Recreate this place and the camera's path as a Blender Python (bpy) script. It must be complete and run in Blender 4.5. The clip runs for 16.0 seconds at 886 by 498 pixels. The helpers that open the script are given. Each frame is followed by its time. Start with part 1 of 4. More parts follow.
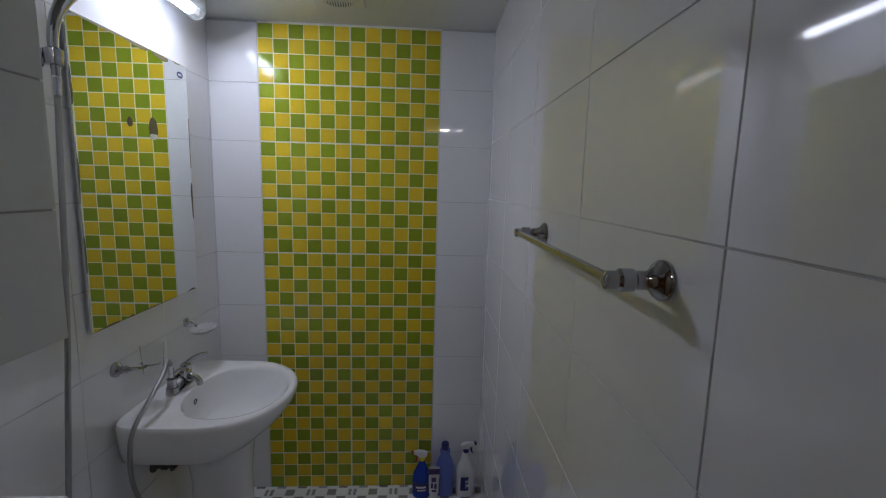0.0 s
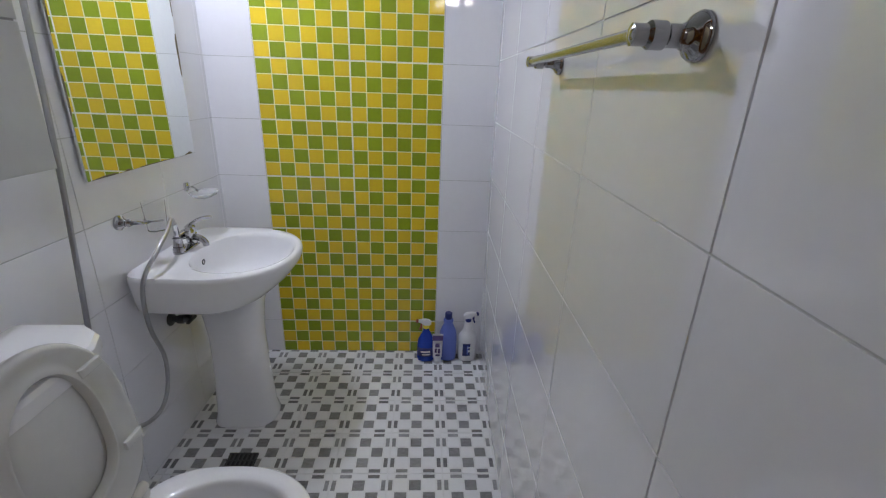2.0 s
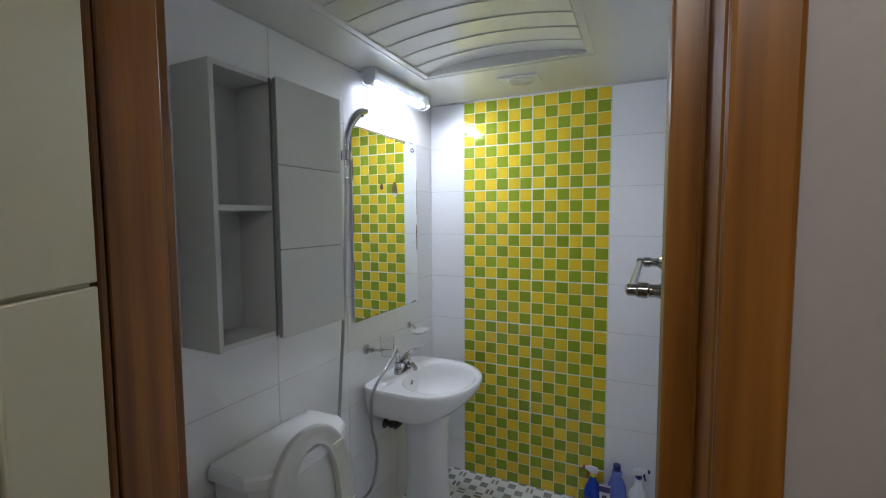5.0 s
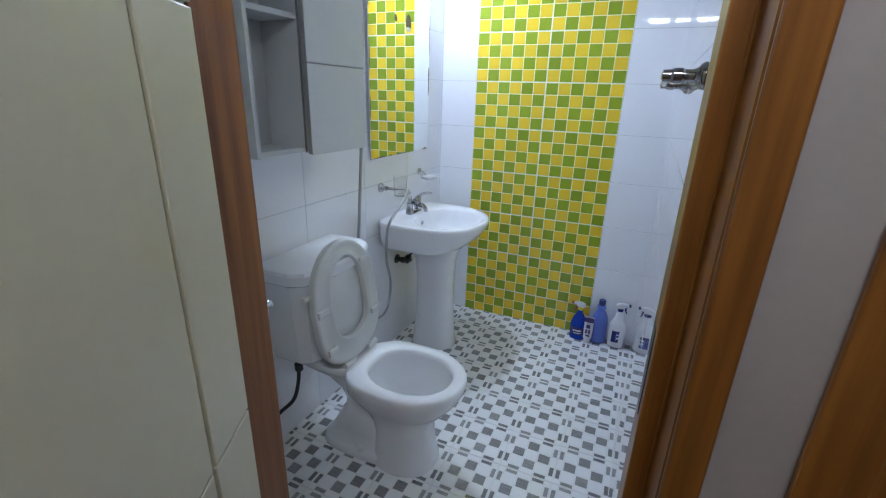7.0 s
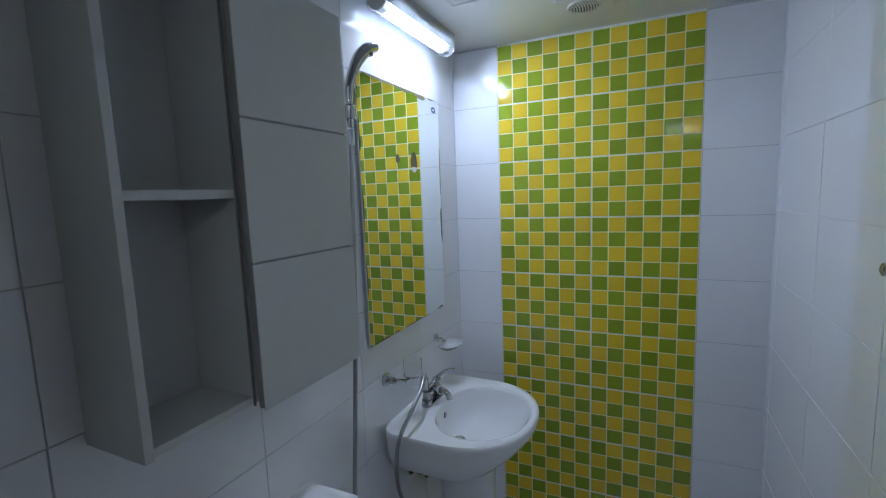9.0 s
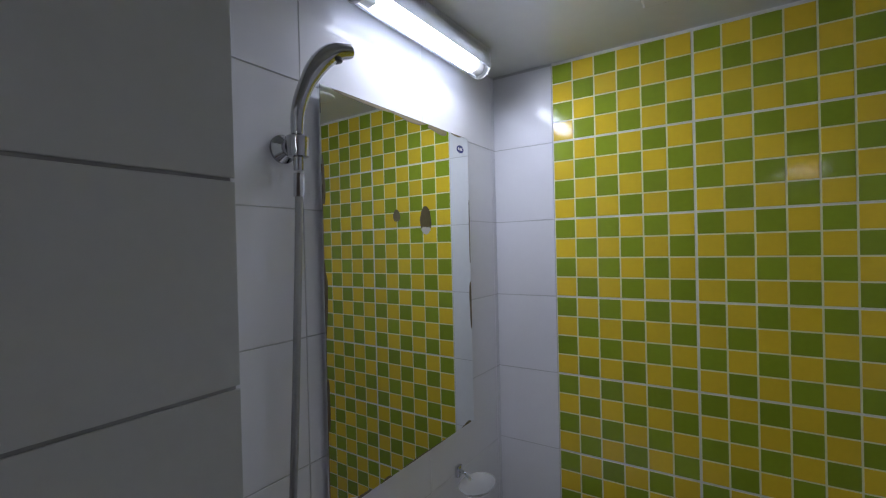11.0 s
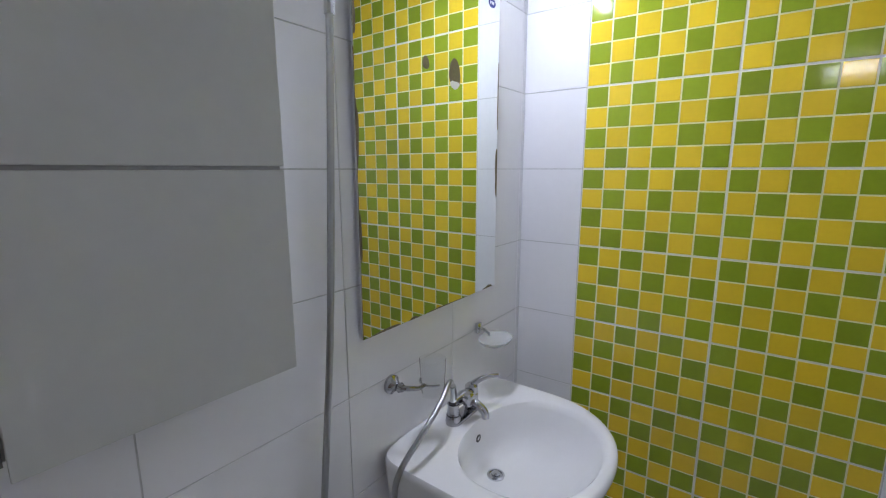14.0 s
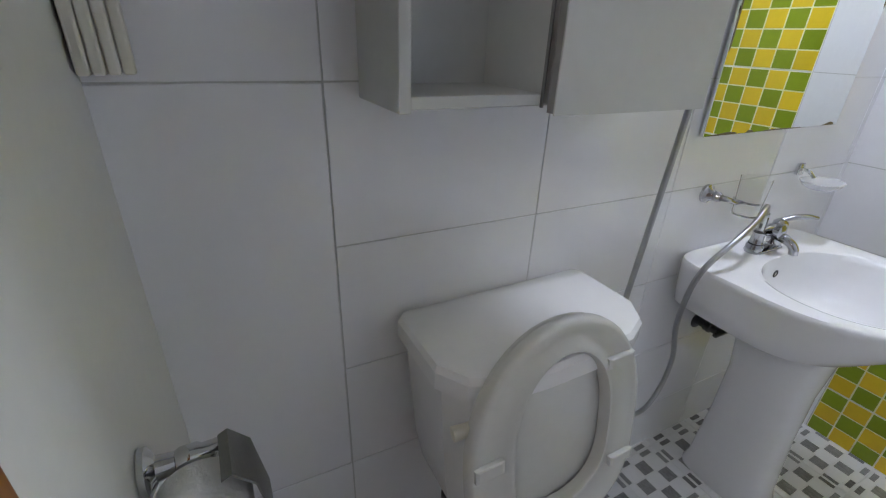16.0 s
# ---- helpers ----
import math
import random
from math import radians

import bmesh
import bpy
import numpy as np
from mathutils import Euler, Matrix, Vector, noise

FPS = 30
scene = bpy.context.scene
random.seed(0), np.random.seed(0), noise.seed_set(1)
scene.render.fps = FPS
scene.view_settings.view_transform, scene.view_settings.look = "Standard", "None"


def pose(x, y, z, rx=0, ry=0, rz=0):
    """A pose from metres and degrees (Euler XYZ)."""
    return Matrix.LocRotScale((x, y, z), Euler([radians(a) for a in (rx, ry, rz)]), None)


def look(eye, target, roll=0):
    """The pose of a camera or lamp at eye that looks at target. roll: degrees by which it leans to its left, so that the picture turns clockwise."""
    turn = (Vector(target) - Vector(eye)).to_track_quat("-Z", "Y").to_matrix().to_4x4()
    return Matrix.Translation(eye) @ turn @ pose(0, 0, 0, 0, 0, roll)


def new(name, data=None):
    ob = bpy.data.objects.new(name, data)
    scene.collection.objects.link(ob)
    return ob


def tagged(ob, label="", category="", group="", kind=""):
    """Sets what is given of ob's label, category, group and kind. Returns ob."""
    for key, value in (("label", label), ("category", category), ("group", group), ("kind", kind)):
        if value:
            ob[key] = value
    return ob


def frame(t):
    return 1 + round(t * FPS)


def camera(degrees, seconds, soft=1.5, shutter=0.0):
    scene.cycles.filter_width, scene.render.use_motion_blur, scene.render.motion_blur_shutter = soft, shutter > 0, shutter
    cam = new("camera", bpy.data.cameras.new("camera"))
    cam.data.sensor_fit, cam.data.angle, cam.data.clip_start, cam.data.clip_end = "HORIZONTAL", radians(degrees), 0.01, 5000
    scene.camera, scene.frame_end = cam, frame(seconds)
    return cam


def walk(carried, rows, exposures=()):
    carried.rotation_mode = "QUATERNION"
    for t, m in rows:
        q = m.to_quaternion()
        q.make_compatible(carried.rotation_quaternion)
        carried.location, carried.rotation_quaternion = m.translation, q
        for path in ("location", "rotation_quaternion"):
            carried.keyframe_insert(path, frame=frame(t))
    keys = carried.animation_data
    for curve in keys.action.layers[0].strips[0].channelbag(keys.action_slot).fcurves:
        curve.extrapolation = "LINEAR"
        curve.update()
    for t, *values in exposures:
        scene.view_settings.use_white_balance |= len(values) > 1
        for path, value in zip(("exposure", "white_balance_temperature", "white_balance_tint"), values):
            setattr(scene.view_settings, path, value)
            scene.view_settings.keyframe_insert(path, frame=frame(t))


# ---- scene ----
cam = camera(90.6, 16.0, 1.2)
PATH = [
    (0, (0.314, -2.056, 1.515), (0.428, -0.079, 1.235), 1.5),
    (0.5, (0.3261, -2.0448, 1.4723), (0.3143, -0.0682, 1.1709), 1.54),
    (1, (0.3575, -1.9995, 1.3680), (0.3297, -0.1004, 0.7512), 2.18),
    (1.5, (0.346, -2.026, 1.339), (0.379, -0.159, 0.624), 1.7),
    (2, (0.3273, -2.0457, 1.3565), (0.4197, -0.1502, 0.6518), 2.05),
    (2.5, (0.334, -2.079, 1.445), (0.137, -0.125, 1.065), 0.6),
    (3, (0.313, -2.162, 1.521), (-0.097, -0.222, 1.262), 0.5),
    (5.5, (0.584, -2.458, 1.541), (-0.283, -0.661, 1.405), 0.2),
    (6, (0.5503, -2.5143, 1.4843), (-0.3310, -0.7333, 1.2677), 0.94),
    (6.5, (0.5268, -2.5463, 1.3846), (-0.3106, -0.7921, 0.8830), 1.30),
    (7, (0.513, -2.548, 1.365), (-0.229, -0.814, 0.702), 1.8),
    (7.5, (0.473, -2.454, 1.3885), (-0.2245, -0.7007, 0.7343), 2.07),
    (8, (0.408, -2.286, 1.47), (-0.314, -0.474, 1.03), 1.2),
    (8.5, (0.263, -2.129, 1.5), (-0.468, -0.307, 1.115), -0.9),
    (8.7, (0.224, -2.067, 1.546), (-0.539, -0.242, 1.25), -1.5),
    (10.8, (0.048, -1.415, 1.581), (-0.978, 0.296, 1.443), -0.7),
    (11, (0.068, -1.409, 1.617), (-1.015, 0.272, 1.606), -1.4),
    (11.5, (0.078, -1.424, 1.671), (-1.073, 0.201, 1.855), -2.3),
    (12, (0.067, -1.429, 1.661), (-1.098, 0.182, 1.876), -2.9),
    (12.5, (0.072, -1.433, 1.599), (-1.128, 0.16, 1.748), -2.7),
    (13, (0.074, -1.426, 1.521), (-1.118, 0.176, 1.411), -2.4),
    (13.5, (0.07, -1.447, 1.478), (-1.089, 0.167, 1.255), -1.3),
    (14, (0.061, -1.446, 1.444), (-1.072, 0.162, 1.087), -0.1),
    (14.5, (0.055, -1.472, 1.415), (-1.143, 0.062, 0.959), 1.2),
    (15, (0.004, -1.624, 1.383), (-1.551, -0.482, 0.856), 3.7),
    (15.5, (-0.011, -1.731, 1.341), (-1.635, -0.755, 0.698), 3.2),
    (16, (-0.007, -1.789, 1.253), (-1.585, -0.919, 0.384), 2.2),
]
EXPOSURES = [(0.0, -0.63, 6350, 11), (0.6, -0.33, 6350, 11), (1.0, 0.27, 6350, 12), (1.2, 0.50, 6350, 12), (1.5, 0.67, 6350, 13), (2.0, 0.62, 6350, 12), (2.5, 0.27, 6350, 13), (3.0, -0.23, 6350, 11),
             (5.5, 0.51, 6250, 6), (6.0, 0.59, 5650, 7), (6.5, 0.73, 5550, 7), (7.0, 1.06, 5450, 6), (7.5, 1.04, 5350, 4), (8.0, 0.62, 5150, 3), (8.5, 0.14, 5300, 5), (8.7, 0.02, 5350, 5), (10.8, -0.78, 6150, 12), (12.5, -0.55, 6200, 10),
             (13.0, -0.35, 6200, 10), (13.5, 0.00, 6150, 12), (14.5, 0.53, 6300, 10), (15.0, 0.50, 6250, 10), (15.5, 0.74, 6250, 10), (16.0, 0.88, 6300, 9)]
walk(cam, [(t, look(eye, target, roll)) for t, eye, target, roll in PATH], EXPOSURES)

# ---- light ----
world = bpy.data.worlds.new("world")
scene.world = world
world.use_nodes = True
world.node_tree.nodes["Background"].inputs[0].default_value = (0.5, 0.55, 0.6, 1)
world.node_tree.nodes["Background"].inputs[1].default_value = 0.05

TUBE_POWER = 135.0
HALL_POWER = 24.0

# ---- plan ----
XL, XR, YB, YF, ZC = -0.612, 0.640, 0.0, -1.90, 2.208
SKEW = -1.26                    # the side walls are not quite square to the back wall
YO = -2.05                      # hall face of the door wall
ROW0, ROWH, TILEW = 0.185, 0.252, 0.402
HALL_Z = 0.04


# ---- materials ----
def mat(name, col, rough=0.5, metal=0.0, spec=0.5, coat=0.0):
    m = bpy.data.materials.new(name)
    m.use_nodes = True
    b = m.node_tree.nodes["Principled BSDF"]
    b.inputs["Base Color"].default_value = (*col, 1)
    b.inputs["Roughness"].default_value = rough
    b.inputs["Metallic"].default_value = metal
    b.inputs["Specular IOR Level"].default_value = spec
    b.inputs["Coat Weight"].default_value = coat
    b.inputs["Coat Roughness"].default_value = 0.02
    return m


def vary(m, amount=0.06, scale=6.0, fine=60.0, bump=0.0, bump_scale=80.0, piece=0.0, island=0.0, stretch=(1, 1, 1), rough_var=0.0):
    """Two scales of mottling, a per-piece shift and fine relief."""
    nt = m.node_tree
    n, l = nt.nodes, nt.links
    b = n["Principled BSDF"]
    col = b.inputs["Base Color"].default_value[:]
    mp = n.new("ShaderNodeMapping")
    mp.inputs["Scale"].default_value = stretch
    src = n.new("ShaderNodeNewGeometry")
    l.new(src.outputs["Position"], mp.inputs[0])
    a = n.new("ShaderNodeTexNoise")
    a.inputs["Scale"].default_value = scale
    a.inputs["Detail"].default_value = 4
    c = n.new("ShaderNodeTexNoise")
    c.inputs["Scale"].default_value = fine
    c.inputs["Detail"].default_value = 3
    l.new(mp.outputs[0], a.inputs["Vector"])
    l.new(mp.outputs[0], c.inputs["Vector"])
    s = n.new("ShaderNodeMath")
    s.operation = "ADD"
    l.new(a.outputs["Fac"], s.inputs[0])
    l.new(c.outputs["Fac"], s.inputs[1])
    last = s.outputs[0]
    if piece or island:
        if piece:
            o = n.new("ShaderNodeObjectInfo")
            r = o.outputs["Random"]
        else:
            r = src.outputs["Random Per Island"]
        q = n.new("ShaderNodeMath")
        q.operation = "MULTIPLY_ADD"
        q.inputs[1].default_value = (piece or island) / max(amount, 1e-3)
        l.new(r, q.inputs[0])
        l.new(last, q.inputs[2])
        last = q.outputs[0]
        top = 2 + (piece or island) / max(amount, 1e-3)
    else:
        top = 2
    v = n.new("ShaderNodeMapRange")
    v.inputs["From Min"].default_value = 0.5
    v.inputs["From Max"].default_value = top - 0.5
    spread = amount + (piece or island)
    v.inputs["To Min"].default_value = 1 - spread
    v.inputs["To Max"].default_value = 1 + spread
    l.new(last, v.inputs["Value"])
    h = n.new("ShaderNodeHueSaturation")
    h.inputs["Color"].default_value = col
    l.new(v.outputs[0], h.inputs["Value"])
    l.new(h.outputs[0], b.inputs["Base Color"])
    if rough_var:
        w = n.new("ShaderNodeMapRange")
        r0 = b.inputs["Roughness"].default_value
        w.inputs["From Min"].default_value = 0.3
        w.inputs["From Max"].default_value = 0.75
        w.inputs["To Min"].default_value = max(0.02, r0 - rough_var)
        w.inputs["To Max"].default_value = r0 + rough_var
        l.new(a.outputs["Fac"], w.inputs["Value"])
        l.new(w.outputs[0], b.inputs["Roughness"])
    if bump:
        t = n.new("ShaderNodeTexNoise")
        t.inputs["Scale"].default_value = bump_scale
        t.inputs["Detail"].default_value = 3
        l.new(mp.outputs[0], t.inputs["Vector"])
        u = n.new("ShaderNodeBump")
        u.inputs["Strength"].default_value = bump
        u.inputs["Distance"].default_value = 0.002
        l.new(t.outputs["Fac"], u.inputs["Height"])
        l.new(u.outputs[0], b.inputs["Normal"])
    return m


M_TILE = vary(mat("white_glazed_tile", (0.88, 0.88, 0.905), 0.03, coat=0.9), 0.015, 5, 40, bump=0.010, bump_scale=7, piece=0.01, rough_var=0.01)
M_GROUT = vary(mat("grey_grout", (0.56, 0.56, 0.56), 0.8), 0.15, 8, 90, bump=0.3)
M_MOSAIC_BODY = vary(mat("pale_yellow_grout", (0.86, 0.83, 0.52), 0.3), 0.05, 8, 90)
M_YELLOW = vary(mat("yellow_glaze", (0.80, 0.57, 0.030), 0.09), 0.05, 14, 70, bump=0.06, bump_scale=14, piece=0.07)
M_GREEN = vary(mat("green_glaze", (0.265, 0.345, 0.020), 0.09), 0.07, 14, 70, bump=0.06, bump_scale=14, piece=0.09)
M_FLOOR = vary(mat("white_floor_tile", (0.88, 0.88, 0.89), 0.22), 0.04, 9, 80, bump=0.08, bump_scale=60, piece=0.02)
M_LINE = vary(mat("light_grey_line", (0.80, 0.80, 0.80), 0.4), 0.06, 9, 80)
M_MARK = vary(mat("grey_print", (0.25, 0.25, 0.255), 0.30), 0.45, 45, 160, island=0.30, stretch=(1, 2.5, 1))
M_CEIL = vary(mat("cream_plastic_ceiling", (0.70, 0.70, 0.675), 0.14), 0.03, 3, 30, bump=0.03, bump_scale=12)
M_CERAMIC = vary(mat("white_ceramic", (0.85, 0.85, 0.86), 0.07), 0.015, 5, 40)
M_PLASTIC = vary(mat("white_plastic", (0.74, 0.74, 0.72), 0.28), 0.02, 6, 60)
# Seat plastic: white darkened in colour for the shade it stands in.
M_SEAT = vary(mat("shaded_white_plastic", (0.62, 0.62, 0.595), 0.24), 0.025, 6, 60, rough_var=0.05)
M_LEVER = vary(mat("cream_plastic", (0.74, 0.71, 0.62), 0.3), 0.02, 6, 60)
M_CAB = vary(mat("grey_white_board", (0.60, 0.61, 0.60), 0.42), 0.03, 5, 50, bump=0.03, bump_scale=200)
M_CAB_IN = vary(mat("grey_board_inside", (0.56, 0.57, 0.56), 0.5), 0.03, 5, 50)
M_CHROME = vary(mat("chrome", (0.62, 0.63, 0.65), 0.07, 1.0), 0.05, 20, 150, rough_var=0.03)
M_CHROME_DARK = vary(mat("dull_chrome", (0.42, 0.42, 0.43), 0.10, 1.0), 0.08, 20, 150, rough_var=0.04)
M_TAP = vary(mat("tap_chrome", (0.46, 0.46, 0.48), 0.06, 1.0), 0.06, 20, 150, rough_var=0.03)
M_STEEL = vary(mat("steel_hose", (0.42, 0.42, 0.43), 0.28, 1.0), 0.08, 30, 200)
# Black of the rubber parts, also used for shade in basin and vent holes.
M_DARK = vary(mat("black_rubber_and_hole_shade", (0.02, 0.02, 0.022), 0.45), 0.2, 30, 200)
M_DARKGREY = vary(mat("dark_grey_metal", (0.09, 0.09, 0.09), 0.4, 0.6), 0.2, 30, 200)
M_BRUSHED = vary(mat("brushed_metal", (0.24, 0.24, 0.23), 0.32, 1.0), 0.12, 20, 200, stretch=(1, 1, 6))
M_STRIP = vary(mat("grey_channel", (0.20, 0.20, 0.205), 0.45), 0.1, 30, 200)
M_CREAM = vary(mat("cream_door_paint", (0.66, 0.62, 0.46), 0.38), 0.025, 4, 50, bump=0.05, bump_scale=120)
M_WALLPAPER = vary(mat("beige_wallpaper", (0.41, 0.36, 0.335), 0.75), 0.04, 4, 90, bump=0.10, bump_scale=220)
M_HALLFLOOR = vary(mat("brown_laminate", (0.22, 0.11, 0.05), 0.35), 0.2, 6, 60, stretch=(1, 8, 1))
M_FRONT = vary(mat("pale_plaster", (0.78, 0.78, 0.74), 0.30), 0.03, 4, 50)
M_BLUE = mat("blue_plastic", (0.012, 0.05, 0.42), 0.25)
M_LILAC = mat("lilac_blue_plastic", (0.13, 0.19, 0.58), 0.3)
M_NAVY = mat("navy_plastic", (0.01, 0.02, 0.16), 0.3)
M_RED = mat("red_plastic", (0.42, 0.05, 0.02), 0.35)
M_YCOL = mat("yellow_collar", (0.75, 0.62, 0.05), 0.35)
M_PURPLE = mat("purple_print", (0.07, 0.04, 0.16), 0.4)
M_WHITE = mat("white_print", (0.8, 0.8, 0.82), 0.35)
M_STAIN = vary(mat("brown_stain", (0.15, 0.12, 0.055), 0.7), 0.3, 40, 200)
M_PAPER = vary(mat("toilet_paper", (0.80, 0.79, 0.77), 0.9), 0.03, 30, 300, bump=0.3, bump_scale=400)


def wood_material():
    m = mat("brown_wood_frame", (0.20, 0.075, 0.025), 0.33)
    nt = m.node_tree
    n, l = nt.nodes, nt.links
    b = n["Principled BSDF"]
    g = n.new("ShaderNodeNewGeometry")
    mp = n.new("ShaderNodeMapping")
    mp.inputs["Scale"].default_value = (60, 60, 2.2)
    l.new(g.outputs["Position"], mp.inputs[0])
    a = n.new("ShaderNodeTexNoise")
    a.inputs["Scale"].default_value = 1.0
    a.inputs["Detail"].default_value = 6
    l.new(mp.outputs[0], a.inputs["Vector"])
    r = n.new("ShaderNodeValToRGB")
    r.color_ramp.elements[0].position, r.color_ramp.elements[0].color = 0.30, (0.16, 0.055, 0.008, 1)
    r.color_ramp.elements[1].position, r.color_ramp.elements[1].color = 0.72, (0.32, 0.125, 0.020, 1)
    l.new(a.outputs["Fac"], r.inputs[0])
    l.new(r.outputs[0], b.inputs["Base Color"])
    u = n.new("ShaderNodeBump")
    u.inputs["Strength"].default_value = 0.08
    u.inputs["Distance"].default_value = 0.001
    l.new(a.outputs["Fac"], u.inputs["Height"])
    l.new(u.outputs[0], b.inputs["Normal"])
    return m


M_WOOD = wood_material()


def glass_material(name, col, rough=0.02, trans=1.0, ior=1.45):
    m = mat(name, col, rough)
    b = m.node_tree.nodes["Principled BSDF"]
    b.inputs["Transmission Weight"].default_value = trans
    b.inputs["IOR"].default_value = ior
    return m


M_CLEAR = glass_material("clear_plastic", (0.985, 0.988, 0.99), 0.12, 0.96, 1.04)
# Half-clear grey sheet, added to dim the tube's light on the near wall.
M_DIMMER = bpy.data.materials.new("dimming_sheet")
M_DIMMER.use_nodes = True
nt = M_DIMMER.node_tree
nt.nodes.clear()
n_clear, n_white, n_mix, n_out = (nt.nodes.new(k) for k in ("ShaderNodeBsdfTransparent", "ShaderNodeBsdfDiffuse", "ShaderNodeMixShader", "ShaderNodeOutputMaterial"))
n_clear.inputs[0].default_value = (0.55, 0.56, 0.58, 1)
n_white.inputs[0].default_value = (0.8, 0.8, 0.8, 1)
n_mix.inputs[0].default_value = 0.3
nt.links.new(n_clear.outputs[0], n_mix.inputs[1])
nt.links.new(n_white.outputs[0], n_mix.inputs[2])
nt.links.new(n_mix.outputs[0], n_out.inputs[0])
M_SHOULDER = bpy.data.materials.new("translucent_white_plastic")
M_SHOULDER.use_nodes = True
nt = M_SHOULDER.node_tree
nt.nodes.clear()
n_through, n_white, n_mix, n_out = (nt.nodes.new(k) for k in ("ShaderNodeBsdfTranslucent", "ShaderNodeBsdfDiffuse", "ShaderNodeMixShader", "ShaderNodeOutputMaterial"))
n_through.inputs[0].default_value = (0.72, 0.74, 0.76, 1)
n_white.inputs[0].default_value = (0.78, 0.78, 0.78, 1)
n_mix.inputs[0].default_value = 0.72
nt.links.new(n_through.outputs[0], n_mix.inputs[1])
nt.links.new(n_white.outputs[0], n_mix.inputs[2])
nt.links.new(n_mix.outputs[0], n_out.inputs[0])
M_DISH = glass_material("clear_moulded_plastic", (0.97, 0.975, 0.98), 0.20, 0.72, 1.16)
M_COVER = glass_material("clear_ribbed_cover", (0.97, 0.98, 1.0), 0.12, 1.0, 1.15)


def mirror_material():
    m = mat("silvered_glass", (0.86, 0.89, 0.86), 0.012, 1.0)
    return vary(m, 0.03, 3, 60)


M_MIRROR = mirror_material()


def tube_material(name, colour, power):
    m = bpy.data.materials.new(name)
    m.use_nodes = True
    nt = m.node_tree
    nt.nodes.clear()
    e = nt.nodes.new("ShaderNodeEmission")
    e.inputs[0].default_value = (*colour, 1)
    e.inputs[1].default_value = power
    o = nt.nodes.new("ShaderNodeOutputMaterial")
    nt.links.new(e.outputs[0], o.inputs[0])
    return m


M_TUBE = tube_material("lit_tube", (0.81, 0.85, 1.0), TUBE_POWER)
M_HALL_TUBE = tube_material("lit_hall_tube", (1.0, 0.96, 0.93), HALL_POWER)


# ---- mesh helpers ----
def mesh_of(name, bm, material, smooth=False, angle=35):
    me = bpy.data.meshes.new(name)
    bmesh.ops.recalc_face_normals(bm, faces=bm.faces)
    if smooth:
        for f in bm.faces:
            f.smooth = True
        for e in bm.edges:
            if len(e.link_faces) == 2 and e.calc_face_angle(0) > radians(angle):
                e.smooth = False
    bm.to_mesh(me)
    bm.free()
    for m in material if isinstance(material, (list, tuple)) else [material]:
        me.materials.append(m)
    return me


def part(name, bm, material, parent=None, label="", smooth=False, angle=35):
    ob = new(name, mesh_of(name, bm, material, smooth, angle))
    if parent is not None:
        ob.parent = parent
    if label:
        tagged(ob, label)
    return ob


def thing(name, label, category, at=(0, 0, 0), group="", kind=""):
    ob = new(name)
    ob.location = at
    return tagged(ob, label, category, group, kind)


def box(bm, lo, hi, bevel=0.0, seg=1, index=0):
    v = [bm.verts.new((x, y, z)) for z in (lo[2], hi[2]) for y in (lo[1], hi[1]) for x in (lo[0], hi[0])]
    fs = [bm.faces.new([v[i] for i in q]) for q in ((0, 2, 3, 1), (4, 5, 7, 6), (0, 1, 5, 4), (2, 6, 7, 3), (0, 4, 6, 2), (1, 3, 7, 5))]
    for f in fs:
        f.material_index = index
    if bevel:
        es = list({e for f in fs for e in f.edges})
        r = bmesh.ops.bevel(bm, geom=es, offset=bevel, segments=seg, profile=0.5, affect="EDGES")
        for f in r["faces"]:
            f.material_index = index
    return bm


def boxm(lo, hi, bevel=0.0, seg=1):
    return box(bmesh.new(), lo, hi, bevel, seg)


def rings(bm, loops, cap0=True, cap1=True, closed=True):
    """Skin a row of point loops of equal length."""
    vs = [[bm.verts.new(p) for p in loop] for loop in loops]
    n = len(vs[0])
    for a, b in zip(vs, vs[1:]):
        for i in range(n if closed else n - 1):
            j = (i + 1) % n
            bm.faces.new((a[i], a[j], b[j], b[i]))
    if cap0:
        bm.faces.new(vs[0][::-1])
    if cap1:
        bm.faces.new(vs[-1])
    return bm


def sweep(bm, pts, radius, sides=10, caps=True):
    """A round tube along points; radius is a number or a function of the index."""
    pts = [Vector(p) for p in pts]
    loops = []
    up = Vector((0.31, 0.17, 0.93)).normalized()
    for i, p in enumerate(pts):
        d = (pts[min(i + 1, len(pts) - 1)] - pts[max(i - 1, 0)]).normalized()
        side = d.cross(up)
        if side.length < 1e-3:
            side = d.cross(Vector((1, 0, 0)))
        side.normalize()
        up = side.cross(d).normalized()
        r = radius(i) if callable(radius) else radius
        loops.append([p + r * (math.cos(a) * side + math.sin(a) * up) for a in (2 * math.pi * k / sides for k in range(sides))])
    return rings(bm, loops, caps, caps)


